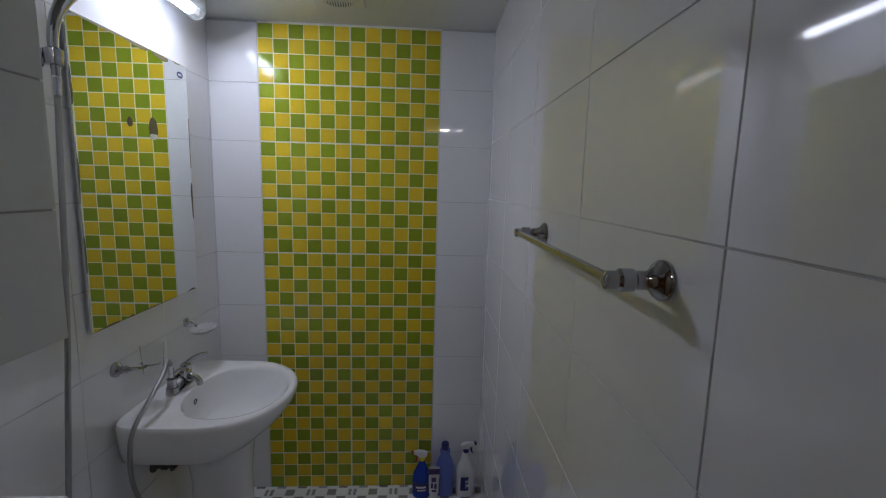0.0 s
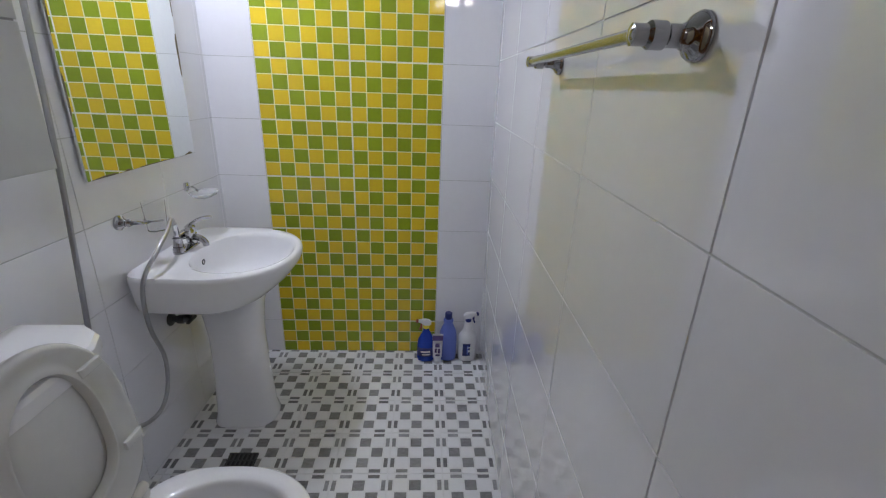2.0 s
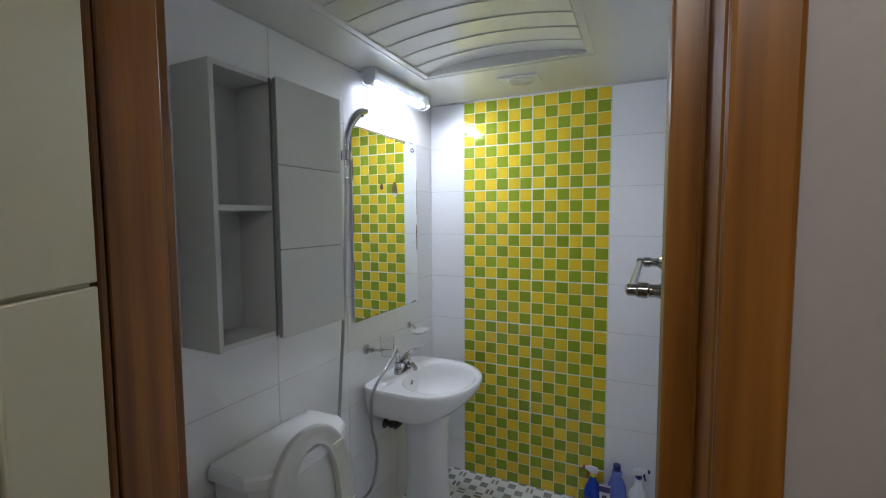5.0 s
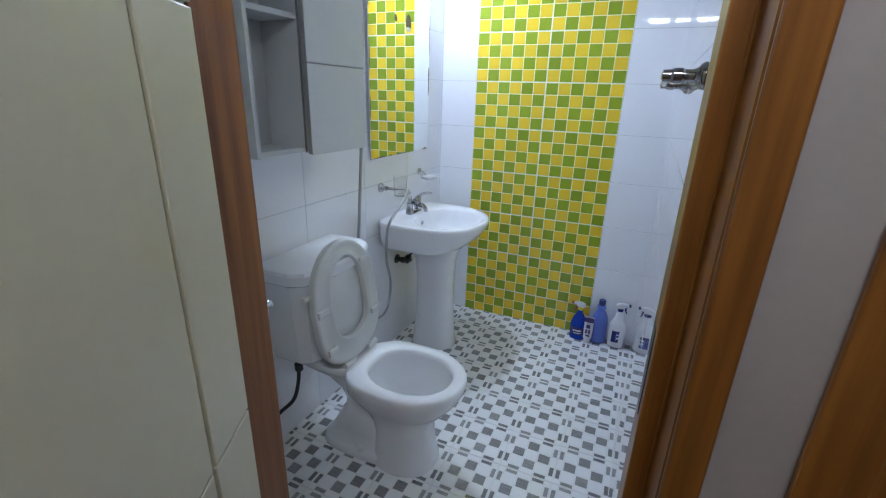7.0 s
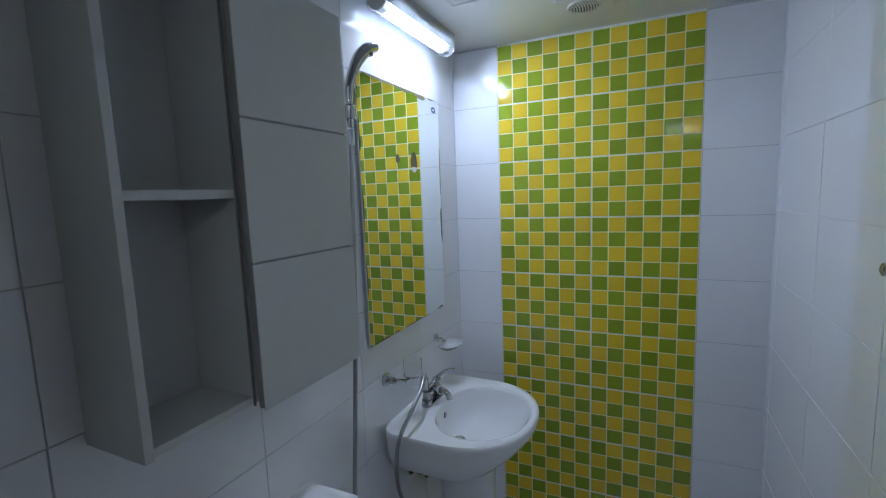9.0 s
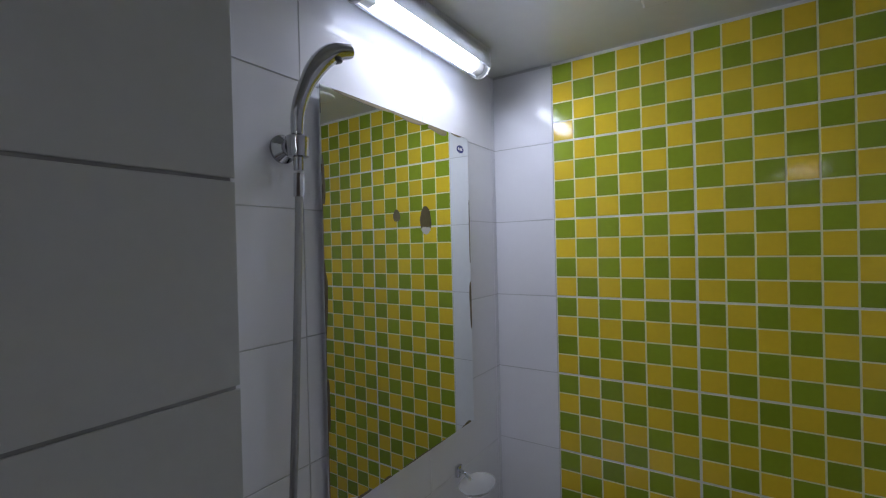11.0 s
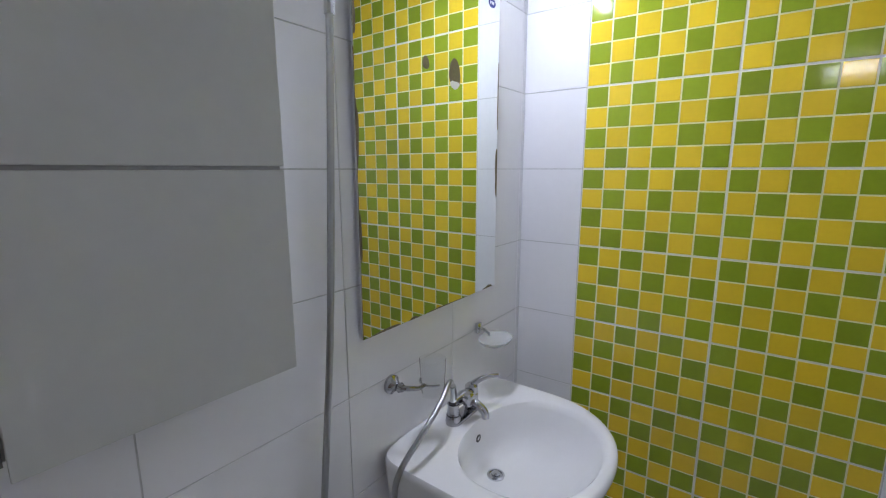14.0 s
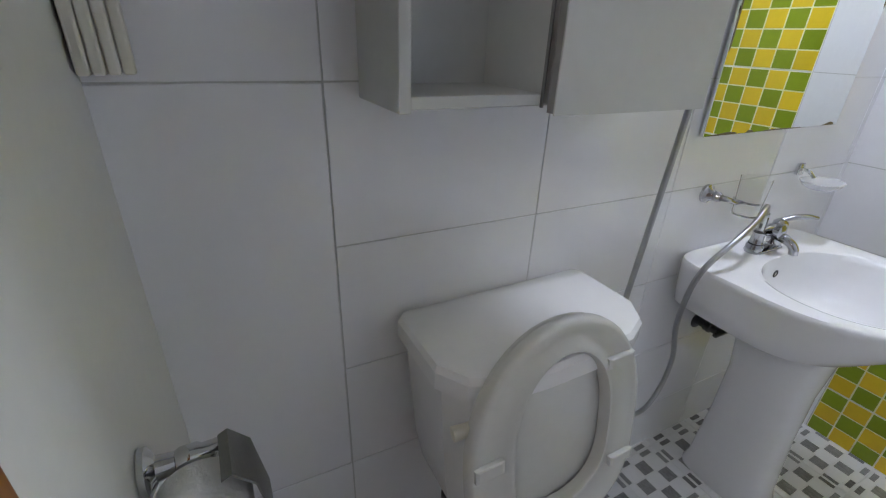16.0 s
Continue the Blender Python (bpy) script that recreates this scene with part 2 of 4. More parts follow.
def spline(pts, n):
    """Catmull-Rom points through the given ones, about evenly spread."""
    pts = [Vector(p) for p in pts]
    q = [2 * pts[0] - pts[1]] + pts + [2 * pts[-1] - pts[-2]]
    raw = []
    for i in range(1, len(q) - 2):
        for k in range(60):
            t = k / 60
            a, b, c, d = q[i - 1:i + 3]
            raw.append(0.5 * (2 * b + (c - a) * t + (2 * a - 5 * b + 4 * c - d) * t * t + (3 * b - a - 3 * c + d) * t ** 3))
    raw.append(pts[-1])
    acc = [0.0]
    for a, b in zip(raw, raw[1:]):
        acc.append(acc[-1] + (b - a).length)
    out, j = [], 0
    for k in range(n):
        s = acc[-1] * k / (n - 1)
        while j < len(acc) - 2 and acc[j + 1] < s:
            j += 1
        f = (s - acc[j]) / max(acc[j + 1] - acc[j], 1e-9)
        out.append(raw[j].lerp(raw[j + 1], min(max(f, 0), 1)))
    return out


def lathe(bm, profile, centre=(0, 0, 0), axis="z", sides=24):
    """Turned shape; profile rows are (radius, distance along the axis)."""
    c = Vector(centre)
    loops = []
    for r, h in profile:
        r = max(r, 0.0004)
        loop = []
        for k in range(sides):
            a = 2 * math.pi * k / sides
            u, w = r * math.cos(a), r * math.sin(a)
            loop.append(c + Vector({"z": (u, w, h), "x": (h, u, w), "y": (w, h, u)}[axis]))
        loops.append(loop)
    return rings(bm, loops)


def egg(cx, cy, a_front, a_back, b, n=40, power=2.0, back_power=2.0):
    """Plan outline with its own front and back length; higher powers are squarer."""
    out = []
    for k in range(n):
        t = 2 * math.pi * k / n
        c, s = math.cos(t), math.sin(t)
        p = power if c >= 0 else back_power
        q = 2 / p
        x = (a_front if c >= 0 else a_back) * math.copysign(abs(c) ** q, c)
        y = b * math.copysign(abs(s) ** q, s)
        out.append((cx + x, cy + y))
    return out


def flat(outline, z):
    return [(x, y, z) for x, y in outline]


def slant(ob, x=XL):
    """Turns what belongs to a side wall with it, about the wall's back corner."""
    ob.matrix_basis = pose(x, 0, 0, 0, 0, SKEW) @ pose(-x, 0, 0) @ ob.matrix_basis
    return ob


# ---- setting: shell ----
def solid(name, lo, hi, material, parent=None, bevel=0.0):
    ob = part(name, boxm(lo, hi, bevel), material, parent)
    if parent is None:
        tagged(ob, kind="structure")
    return ob


JOINT = 0.002
floor = solid("floor", (XL - 0.13, YF - 0.005, -0.14), (XR + 0.13, YB + 0.13, -JOINT), M_LINE)
tagged(floor, "white floor tiles printed with small grey squares", "floor")
wall_left = solid("wall_left", (XL - 0.13, YO, -JOINT), (XL - JOINT, YB + 0.13, ZC + 0.25), M_GROUT)
wall_right = solid("wall_right", (XR + JOINT, YF - 0.02, -JOINT), (XR + 0.13, YB + 0.13, ZC + 0.25), M_GROUT)
wall_back = solid("wall_back", (XL - 0.1, YB + JOINT, -JOINT), (XR + 0.1, YB + 0.13, ZC + 0.25), M_GROUT)
tagged(wall_left, "white glazed wall tiles with grey joints", "wall")
tagged(wall_right, "white glazed wall tiles with grey joints", "wall")
tagged(wall_back, "white tiles with a yellow and green mosaic strip", "wall")

slant(wall_left), slant(wall_right, XR)
DOOR_L, DOOR_R, DOOR_H = -0.215, 0.66, 2.06
bm = boxm((XL - 0.12, YO + 0.004, -0.1), (DOOR_L, YF, ZC + 0.25))
box(bm, (DOOR_L, YO + 0.004, DOOR_H), (XR + 0.13, YF, ZC + 0.25))
wall_front = tagged(part("wall_front", bm, M_FRONT), "pale plain wall round the bathroom door", "wall", kind="structure")

# hall shell
HX0, HX1, HY0, HZC = -1.3, 1.75, -3.9, 2.27
hall_floor = tagged(solid("hall_floor", (HX0 - 0.1, HY0 - 0.1, -0.12), (HX1 + 0.1, YF - 0.009, HALL_Z), M_HALLFLOOR), "brown wood laminate floor", "floor")
SX0, SX1 = 0.808, 1.51          # second doorway beside the bathroom
bm = boxm((0.62, YO, -0.1), (SX0 - 0.04, YF + 0.0, HZC))
box(bm, (SX0 - 0.04, YO, DOOR_H + 0.06), (HX1, YF, HZC))
box(bm, (SX1 + 0.02, YO, -0.1), (HX1, YF, HZC))
tagged(part("wall_hall_door_side", bm, M_WALLPAPER), "beige wallpapered wall beside the door frames", "wall", kind="structure")
tagged(solid("wall_hall_left_of_door", (HX0, YO - 0.001, -0.1), (DOOR_L - 0.02, YO + 0.003, HZC), M_WALLPAPER), "beige wallpapered wall", "wall")
tagged(solid("wall_hall_over_door", (DOOR_L - 0.02, YO - 0.001, DOOR_H + 0.07), (0.62, YO + 0.003, HZC), M_WALLPAPER), "beige wallpapered wall", "wall")
tagged(solid("wall_hall_west", (HX0 - 0.1, HY0, -0.1), (HX0, YF, HZC), M_WALLPAPER), "beige wallpapered wall", "wall")
tagged(solid("wall_hall_east", (HX1, HY0, -0.1), (HX1 + 0.1, -0.95, HZC), M_WALLPAPER), "beige wallpapered wall", "wall")
tagged(solid("wall_hall_south", (HX0 - 0.1, HY0 - 0.1, -0.1), (HX1 + 0.1, HY0, HZC), M_WALLPAPER), "beige wallpapered wall", "wall")
tagged(solid("ceiling_hall", (HX0 - 0.1, HY0 - 0.1, HZC), (HX1 + 0.1, -0.95, HZC + 0.1), M_WALLPAPER), "plain pale ceiling", "ceiling")
tagged(solid("hall_floor_beyond", (XR + 0.135, YF - 0.008, -0.12), (HX1 + 0.1, -0.95, HALL_Z), M_HALLFLOOR), "brown wood laminate floor", "floor")
tagged(solid("wall_beyond", (XR + 0.135, -0.95, -0.12), (HX1 + 0.1, -0.85, HZC + 0.1), M_WALLPAPER), "beige wallpapered wall", "wall")

# ---- bathroom ceiling with a shallow ribbed vault ----
def ceiling_mesh():
    bm = bmesh.new()
    x0, x1, y0, y1 = -0.39, 0.335, -1.62, -0.496
    rise = 0.036
    # flat border round the vault
    t = 0.012
    box(bm, (XL - 0.1, y1, ZC), (XR + 0.1, YB + 0.1, ZC + t))
    box(bm, (XL - 0.1, YF - 0.1, ZC), (XR + 0.1, y0, ZC + t))
    box(bm, (XL - 0.1, y0, ZC), (x0, y1, ZC + t))
    box(bm, (x1, y0, ZC), (XR + 0.1, y1, ZC + t))
    # raised lip round the opening
    lip = 0.03
    z0 = ZC - 0.003
    box(bm, (x0 - lip, y1 + lip - 0.005, z0), (x1 + lip, y1 + lip, ZC - 0.0005))
    box(bm, (x0 - lip, y0 - lip, z0), (x1 + lip, y0 - lip + 0.005, ZC - 0.0005))
    box(bm, (x0 - lip, y0 - lip, z0), (x0 - lip + 0.005, y1 + lip, ZC - 0.0005))
    box(bm, (x1 + lip - 0.005, y0 - lip, z0), (x1 + lip, y1 + lip, ZC - 0.0005))
    # vault ribs, each a curved board with a recessed joint
    nx, ribs = 28, 9
    pitch = (y1 - y0) / ribs
    ys = []
    for r in range(ribs):
        a, b = y0 + r * pitch, y0 + (r + 1) * pitch
        ys += [(a, 0.0), (b - 0.0015, 0.0042)]
    loops = []
    for y, lift in ys:
        row = []
        for i in range(nx + 1):
            u = i / nx
            x = x0 + (x1 - x0) * u
            z = ZC + 0.004 + rise * (1 - (2 * u - 1) ** 2) + lift
            row.append((x, y, z))
        loops.append(row)
    rings(bm, loops, False, False, closed=False)
    for x in (x0 + 0.002, x1 - 0.002):
        box(bm, (x - 0.001, y0, ZC + 0.0005), (x + 0.001, y1, ZC + 0.03))
    # end faces of the vault
    for y in (y0 + 0.004, y1 - 0.004):
        arc = [(x0 + (x1 - x0) * i / nx, ZC + 0.016 + rise * (1 - (2 * i / nx - 1) ** 2)) for i in range(nx + 1)]
        outline = [(x0, ZC + 0.0005)] + arc + [(x1, ZC + 0.0005)]
        rings(bm, [[(x, yy, z) for x, z in outline] for yy in (y - 0.001, y + 0.001)])
    # cover above
    box(bm, (XL - 0.1, YF - 0.1, ZC + 0.2), (XR + 0.1, YB + 0.1, ZC + 0.22))
    return bm


tagged(part("ceiling", ceiling_mesh(), M_CEIL, smooth=True, angle=20), "cream plastic ceiling with a ribbed curved panel", "ceiling", kind="structure")


# ---- door frame, door leaf, second frame ----
frame_1 = thing("door_frame", "brown wooden door frame round the bathroom doorway", "door frame", (0.2, YO, HALL_Z), kind="structure")


def put(name, bm, material, parent, label="", smooth=False, angle=35):
    """A part given in world coordinates under a parent that stands elsewhere."""
    bm.transform(Matrix.Translation(parent.matrix_basis.translation).inverted() if parent.parent is None else Matrix())
    return part(name, bm, material, parent, label, smooth, angle)


for side, x_in, x_mid, x_out in (("l", -0.195, -0.110, DOOR_L), ("r", 0.575, 0.603, XR + 0.0)):
    s = -1 if side == "l" else 1
    def span(a, b): return (min(a, b), max(a, b))
    a, b = span(x_in, x_out)
    put("jamb", boxm((a, -1.965, -0.02), (b, -1.894, DOOR_H), 0.003, 2), M_WOOD, frame_1)
    a, b = span(x_mid, x_out)
    put("jamb_rebate", boxm((a, YO, -0.02), (b, -1.9655, DOOR_H), 0.002), M_WOOD, frame_1)
    a, b = span(x_mid + s * 0.001, x_mid + s * (0.062 if s < 0 else 0.042))
    put("casing", boxm((a, YO - 0.014, HALL_Z), (b, YO - 0.0015, DOOR_H + 0.06), 0.004, 2), M_WOOD, frame_1)
put("head_jamb", boxm((-0.195, -1.965, DOOR_H - 0.04), (0.575, -1.884, DOOR_H), 0.003), M_WOOD, frame_1)
put("head_casing", boxm((-0.110, YO - 0.014, DOOR_H), (0.603, YO - 0.0015, DOOR_H + 0.06), 0.003), M_WOOD, frame_1)
put("threshold", boxm((-0.195, -2.05, -0.02), (0.575, -1.884, HALL_Z + 0.012), 0.004), M_WOOD, frame_1)
put("seal", boxm((0.5995, -1.969, HALL_Z), (0.602, -1.9662, DOOR_H - 0.04)), M_WOOD, frame_1, "brown door seal strip")
put("strike_plate", boxm((0.5735, -1.945, 0.93), (0.5748, -1.915, 1.07), 0.0004), M_DARKGREY, frame_1, "dull metal strike plate")

frame_2 = thing("door_frame", "brown wooden frame of the neighbouring doorway", "door frame", (1.2, YO, HALL_Z), kind="structure")
put("jamb", boxm((SX0 - 0.03, YO, -0.02), (SX0, YF, DOOR_H), 0.003), M_WOOD, frame_2)
put("casing", boxm((SX0 - 0.086, YO - 0.016, HALL_Z), (SX0 - 0.024, YO - 0.0015, DOOR_H + 0.06), 0.004, 2), M_WOOD, frame_2)
put("jamb", boxm((SX1, YO, -0.02), (SX1 + 0.02, YF, DOOR_H), 0.003), M_WOOD, frame_2)
put("casing", boxm((SX1 + 0.004, YO - 0.016, HALL_Z), (SX1 + 0.1, YO - 0.0015, DOOR_H + 0.06), 0.004, 2), M_WOOD, frame_2)
put("head_casing", boxm((SX0 - 0.086, YO - 0.016, DOOR_H + 0.061), (SX1 + 0.1, YO - 0.0015, DOOR_H + 0.12), 0.004, 2), M_WOOD, frame_2)


def door_leaf(label):
    """Cream leaf of stiles, a lock rail and planked panels with open grooves; local x runs along the leaf."""
    d = thing("door", label, "door")
    w, h, t = 0.70, 1.98, 0.036
    part("core", boxm((0.0, -t, 0), (w, -0.0085, h), 0.002), M_CREAM, d)
    g, gz = 0.011, 0.005
    stile = 0.134
    def panel(name, x0, x1, z0, z1):
        part(name, boxm((x0 + (g / 2 if x0 > 0.01 else 0), -0.0087, z0 + gz / 2), (x1 - (g / 2 if x1 < w - 0.01 else 0), 0.0, z1 - gz / 2), 0.002, 2), M_CREAM, d)
    for name, a, b in (("stile", 0, stile), ("stile", w - stile, w)):
        panel(name, a, b, 0.0, 0.79)
        panel(name, a, b, 0.79, 1.418)
        panel(name, a, b, 1.418, h)
    panel("panel", stile, w - stile, 0.79, 1.418)
    panel("panel", stile, w - stile, 0.0, 0.79)
    n = 4
    for k in range(n):
        panel("plank", stile + (w - 2 * stile) * k / n, stile + (w - 2 * stile) * (k + 1) / n, 1.418, h)
    return d


leaf = door_leaf("open cream painted door with grooved panels")
leaf.matrix_basis = pose(-0.040, -2.100, HALL_Z + 0.006, 0, 0, -63)
tagged(leaf, kind="structure")
neighbour = door_leaf("closed cream door of the neighbouring room")
neighbour.matrix_basis = pose(SX1 - 0.001, YO + 0.035, HALL_Z + 0.006, 0, 0, 180)
tagged(neighbour, kind="structure")


# ---- mirror ----
def wall_mirror():
    y0, y1, z0, z1 = -0.795, -0.205, 1.07, 1.953
    x0, x1 = XL + 0.0005, XL + 0.0100
    ob = thing("mirror", "frameless wall mirror with corroded edges above the basin", "mirror", (x0, (y0 + y1) / 2, z0))
    put("glass", boxm((x0 + 0.002, y0, z0), (x1, y1, z1), 0.0012), M_MIRROR, ob)
    rnd = random.Random(5)

    def blotch(cy, cz, ry, rz, n=18, rough=0.35, lift=0.0006):
        bm = bmesh.new()
        ph = rnd.random() * 6
        o = []
        for k in range(n):
            a = 2 * math.pi * k / n
            f = 1 + rough * (0.5 * math.sin(3 * a + ph) + 0.5 * (rnd.random() - 0.5))
            yy = min(max(cy + ry * f * math.cos(a), y0 + 0.001), y1 - 0.001)
            zz = min(max(cz + rz * f * math.sin(a), z0 + 0.001), z1 - 0.001)
            o.append((yy, zz))
        rings(bm, [[(x1 + 0.0002, y, z) for y, z in o], [(x1 + lift, y, z) for y, z in o]])
        return bm
    # desilvered rim patches
    for cy, cz, ry, rz in ((-0.66, z1 - 0.002, 0.09, 0.008), (-0.50, z1 - 0.002, 0.08, 0.010), (-0.37, z1 - 0.003, 0.045, 0.016), (-0.27, z1, 0.04, 0.005),
                           (y0 + 0.002, 1.75, 0.006, 0.05), (y0 + 0.002, 1.52, 0.005, 0.07), (y0 + 0.002, 1.30, 0.005, 0.05), (y1, 1.44, 0.012, 0.07), (y1, 1.66, 0.005, 0.09),
                           (-0.72, z0, 0.05, 0.006), (-0.25, z0, 0.03, 0.008), (-0.47, z0, 0.10, 0.004), (-0.62, z0, 0.02, 0.006)):
        put("corroded_edge", blotch(cy, cz, ry, rz), M_STAIN, ob, "grey-brown corroded patch")
    put("stain", blotch(-0.440, 1.690, 0.025, 0.036, 28, 0.10), M_STAIN, ob, "brown adhesive stain")
    put("stain", blotch(-0.440, 1.662, 0.020, 0.010, 20, 0.25, 0.001), M_FRONT, ob, "pale adhesive residue")
    put("stain", blotch(-0.562, 1.695, 0.013, 0.015, 24, 0.12), M_STAIN, ob, "faint brown adhesive stain")
    bm = bmesh.new()
    o = [(-0.252 + 0.019 * math.cos(a), 1.912 + 0.012 * math.sin(a)) for a in (2 * math.pi * k / 20 for k in range(20))]
    rings(bm, [[(x1 + 0.0002, y, z) for y, z in o], [(x1 + 0.0008, y, z) for y, z in o]])
    put("badge", bm, M_NAVY, ob, "small dark oval maker badge")
    bm = bmesh.new()
    for k in range(3):
        box(bm, (x1 + 0.0009, -0.264 + 0.008 * k, 1.908), (x1 + 0.0011, -0.259 + 0.008 * k, 1.916))
    put("badge_print", bm, M_WHITE, ob, "white print on the badge")
    return ob


mirror = slant(wall_mirror())
mirror.matrix_basis = pose(0.003, 0, 0) @ mirror.matrix_basis @ pose(0, 0, 0, 0, 0, 0.45)


# ---- tube lamp on the ceiling above the mirror ----
def tube_lamp():
    y0, y1 = -0.732, -0.212
    xc, zt, hw, deep = XL + 0.065, ZC - 0.0006, 0.036, 0.080
    ob = thing("ceiling_lamp", "lit fluorescent tube lamp with a clear ribbed cover on the ceiling", "lamp", (xc, (y0 + y1) / 2, zt))

    def prof(r, low, n=16):
        # U section: open at the ceiling, round below
        zc = zt - low + r
        return [(xc - r, zt)] + [(xc - r * math.cos(a), zc - r * math.sin(a)) for a in (math.pi * k / n for k in range(n + 1))] + [(xc + r, zt)]
    put("housing", boxm((xc - 0.030, y0 + 0.008, zt - 0.034), (xc + 0.030, y1 - 0.008, zt), 0.004, 2), M_PLASTIC, ob, "white metal lamp housing")
    for a, b in ((y0, y0 + 0.003), (y1 - 0.003, y1)):
        p = prof(0.0330, 0.0765)
        put("end_cap", rings(bmesh.new(), [[(x, y, z) for x, z in p] for y in (a + 0.002, b + 0.002 if a < -0.5 else b - 0.001)]), M_CAB, ob, "grey-white plastic end cap")
    # solid shoulders of the cover with a row of vent slots
    for s in (-1, 1):
        x = xc + s * (hw - 0.0015)
        put("shoulder", boxm((x - 0.0012, y0 + 0.004, zt - 0.057), (x + 0.0012, y1 - 0.004, zt - 0.0005)), M_SHOULDER, ob, "translucent shoulder of the cover")
    bm = bmesh.new()
    k = 0
    while y0 + 0.02 + 0.0105 * k < y1 - 0.02:
        y = y0 + 0.02 + 0.0105 * k
        box(bm, (xc + hw + 0.0003, y, zt - 0.018), (xc + hw + 0.0011, y + 0.0045, zt - 0.008))
        k += 1
    put("vent_slots", bm, M_CAB, ob, "row of fine vent slots")
    # ribbed cover shell
    outer = prof(hw, deep, 44)
    mid = zt - deep + hw
    rib = []
    for i, (x, z) in enumerate(outer):
        g = 1.0 if i % 2 else 0.975
        rib.append((xc + (x - xc) * g, mid + (z - mid) * g if z < mid else z))
    bm = rings(bmesh.new(), [[(x, y, z) for x, z in rib] for y in (y0, y1)], False, False, closed=False)
    c = put("cover", bm, M_COVER, ob, "clear ribbed plastic cover")
    c.visible_shadow = False
    for y in (y0 + 0.001, y1 - 0.001):
        edge = [(x, y, z) for x, z in prof(hw + 0.0006, deep + 0.0006, 20)]
        put("cover_edge", sweep(bmesh.new(), edge, 0.0016, 6), M_PLASTIC, ob, "white rim of the cover", smooth=True)
    # Added sheet inside the cover; holds back light from the near wall.
    side = [(x, z) for x, z in prof(hw - 0.0028, deep - 0.0028, 24) if x < xc - 0.008 and z < zt - 0.03]
    back = [(xc + (x - xc) * 0.985, z + 0.0004) for x, z in side[::-1]]
    bm = rings(bmesh.new(), [[(x, y, z) for x, z in side + back] for y in (y0 + 0.005, y1 - 0.005)])
    put("wall_dimmer", bm, M_DIMMER, ob, "added grey sheet dimming the tube towards the wall")
    bm = lathe(bmesh.new(), [(0.004, y0 + 0.046), (0.0155, y0 + 0.050), (0.0155, y1 - 0.050), (0.004, y1 - 0.046)], (xc, 0, zt - 0.0545), "y", 20)
    for a in (y0 + 0.0055, y1 - 0.0455):
        put("tube_holder", boxm((xc - 0.012, a, zt - 0.070), (xc + 0.012, a + 0.040, zt - 0.0345), 0.003), M_PLASTIC, ob, "white tube holder")
    put("tube", bm, M_TUBE, ob, "glowing white tube", smooth=True)
    return ob


slant(tube_lamp())


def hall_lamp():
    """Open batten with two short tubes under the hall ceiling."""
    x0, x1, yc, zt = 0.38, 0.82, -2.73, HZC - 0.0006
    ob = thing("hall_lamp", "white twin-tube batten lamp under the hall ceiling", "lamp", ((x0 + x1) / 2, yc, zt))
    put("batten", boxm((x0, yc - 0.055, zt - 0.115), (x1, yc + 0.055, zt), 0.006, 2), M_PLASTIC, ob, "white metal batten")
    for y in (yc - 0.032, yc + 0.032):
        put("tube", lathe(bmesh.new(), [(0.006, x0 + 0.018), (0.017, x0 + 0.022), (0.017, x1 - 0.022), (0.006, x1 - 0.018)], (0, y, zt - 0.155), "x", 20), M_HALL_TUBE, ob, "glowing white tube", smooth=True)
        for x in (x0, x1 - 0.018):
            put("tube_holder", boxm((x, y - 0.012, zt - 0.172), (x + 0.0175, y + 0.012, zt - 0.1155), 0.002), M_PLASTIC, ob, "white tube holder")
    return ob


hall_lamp()


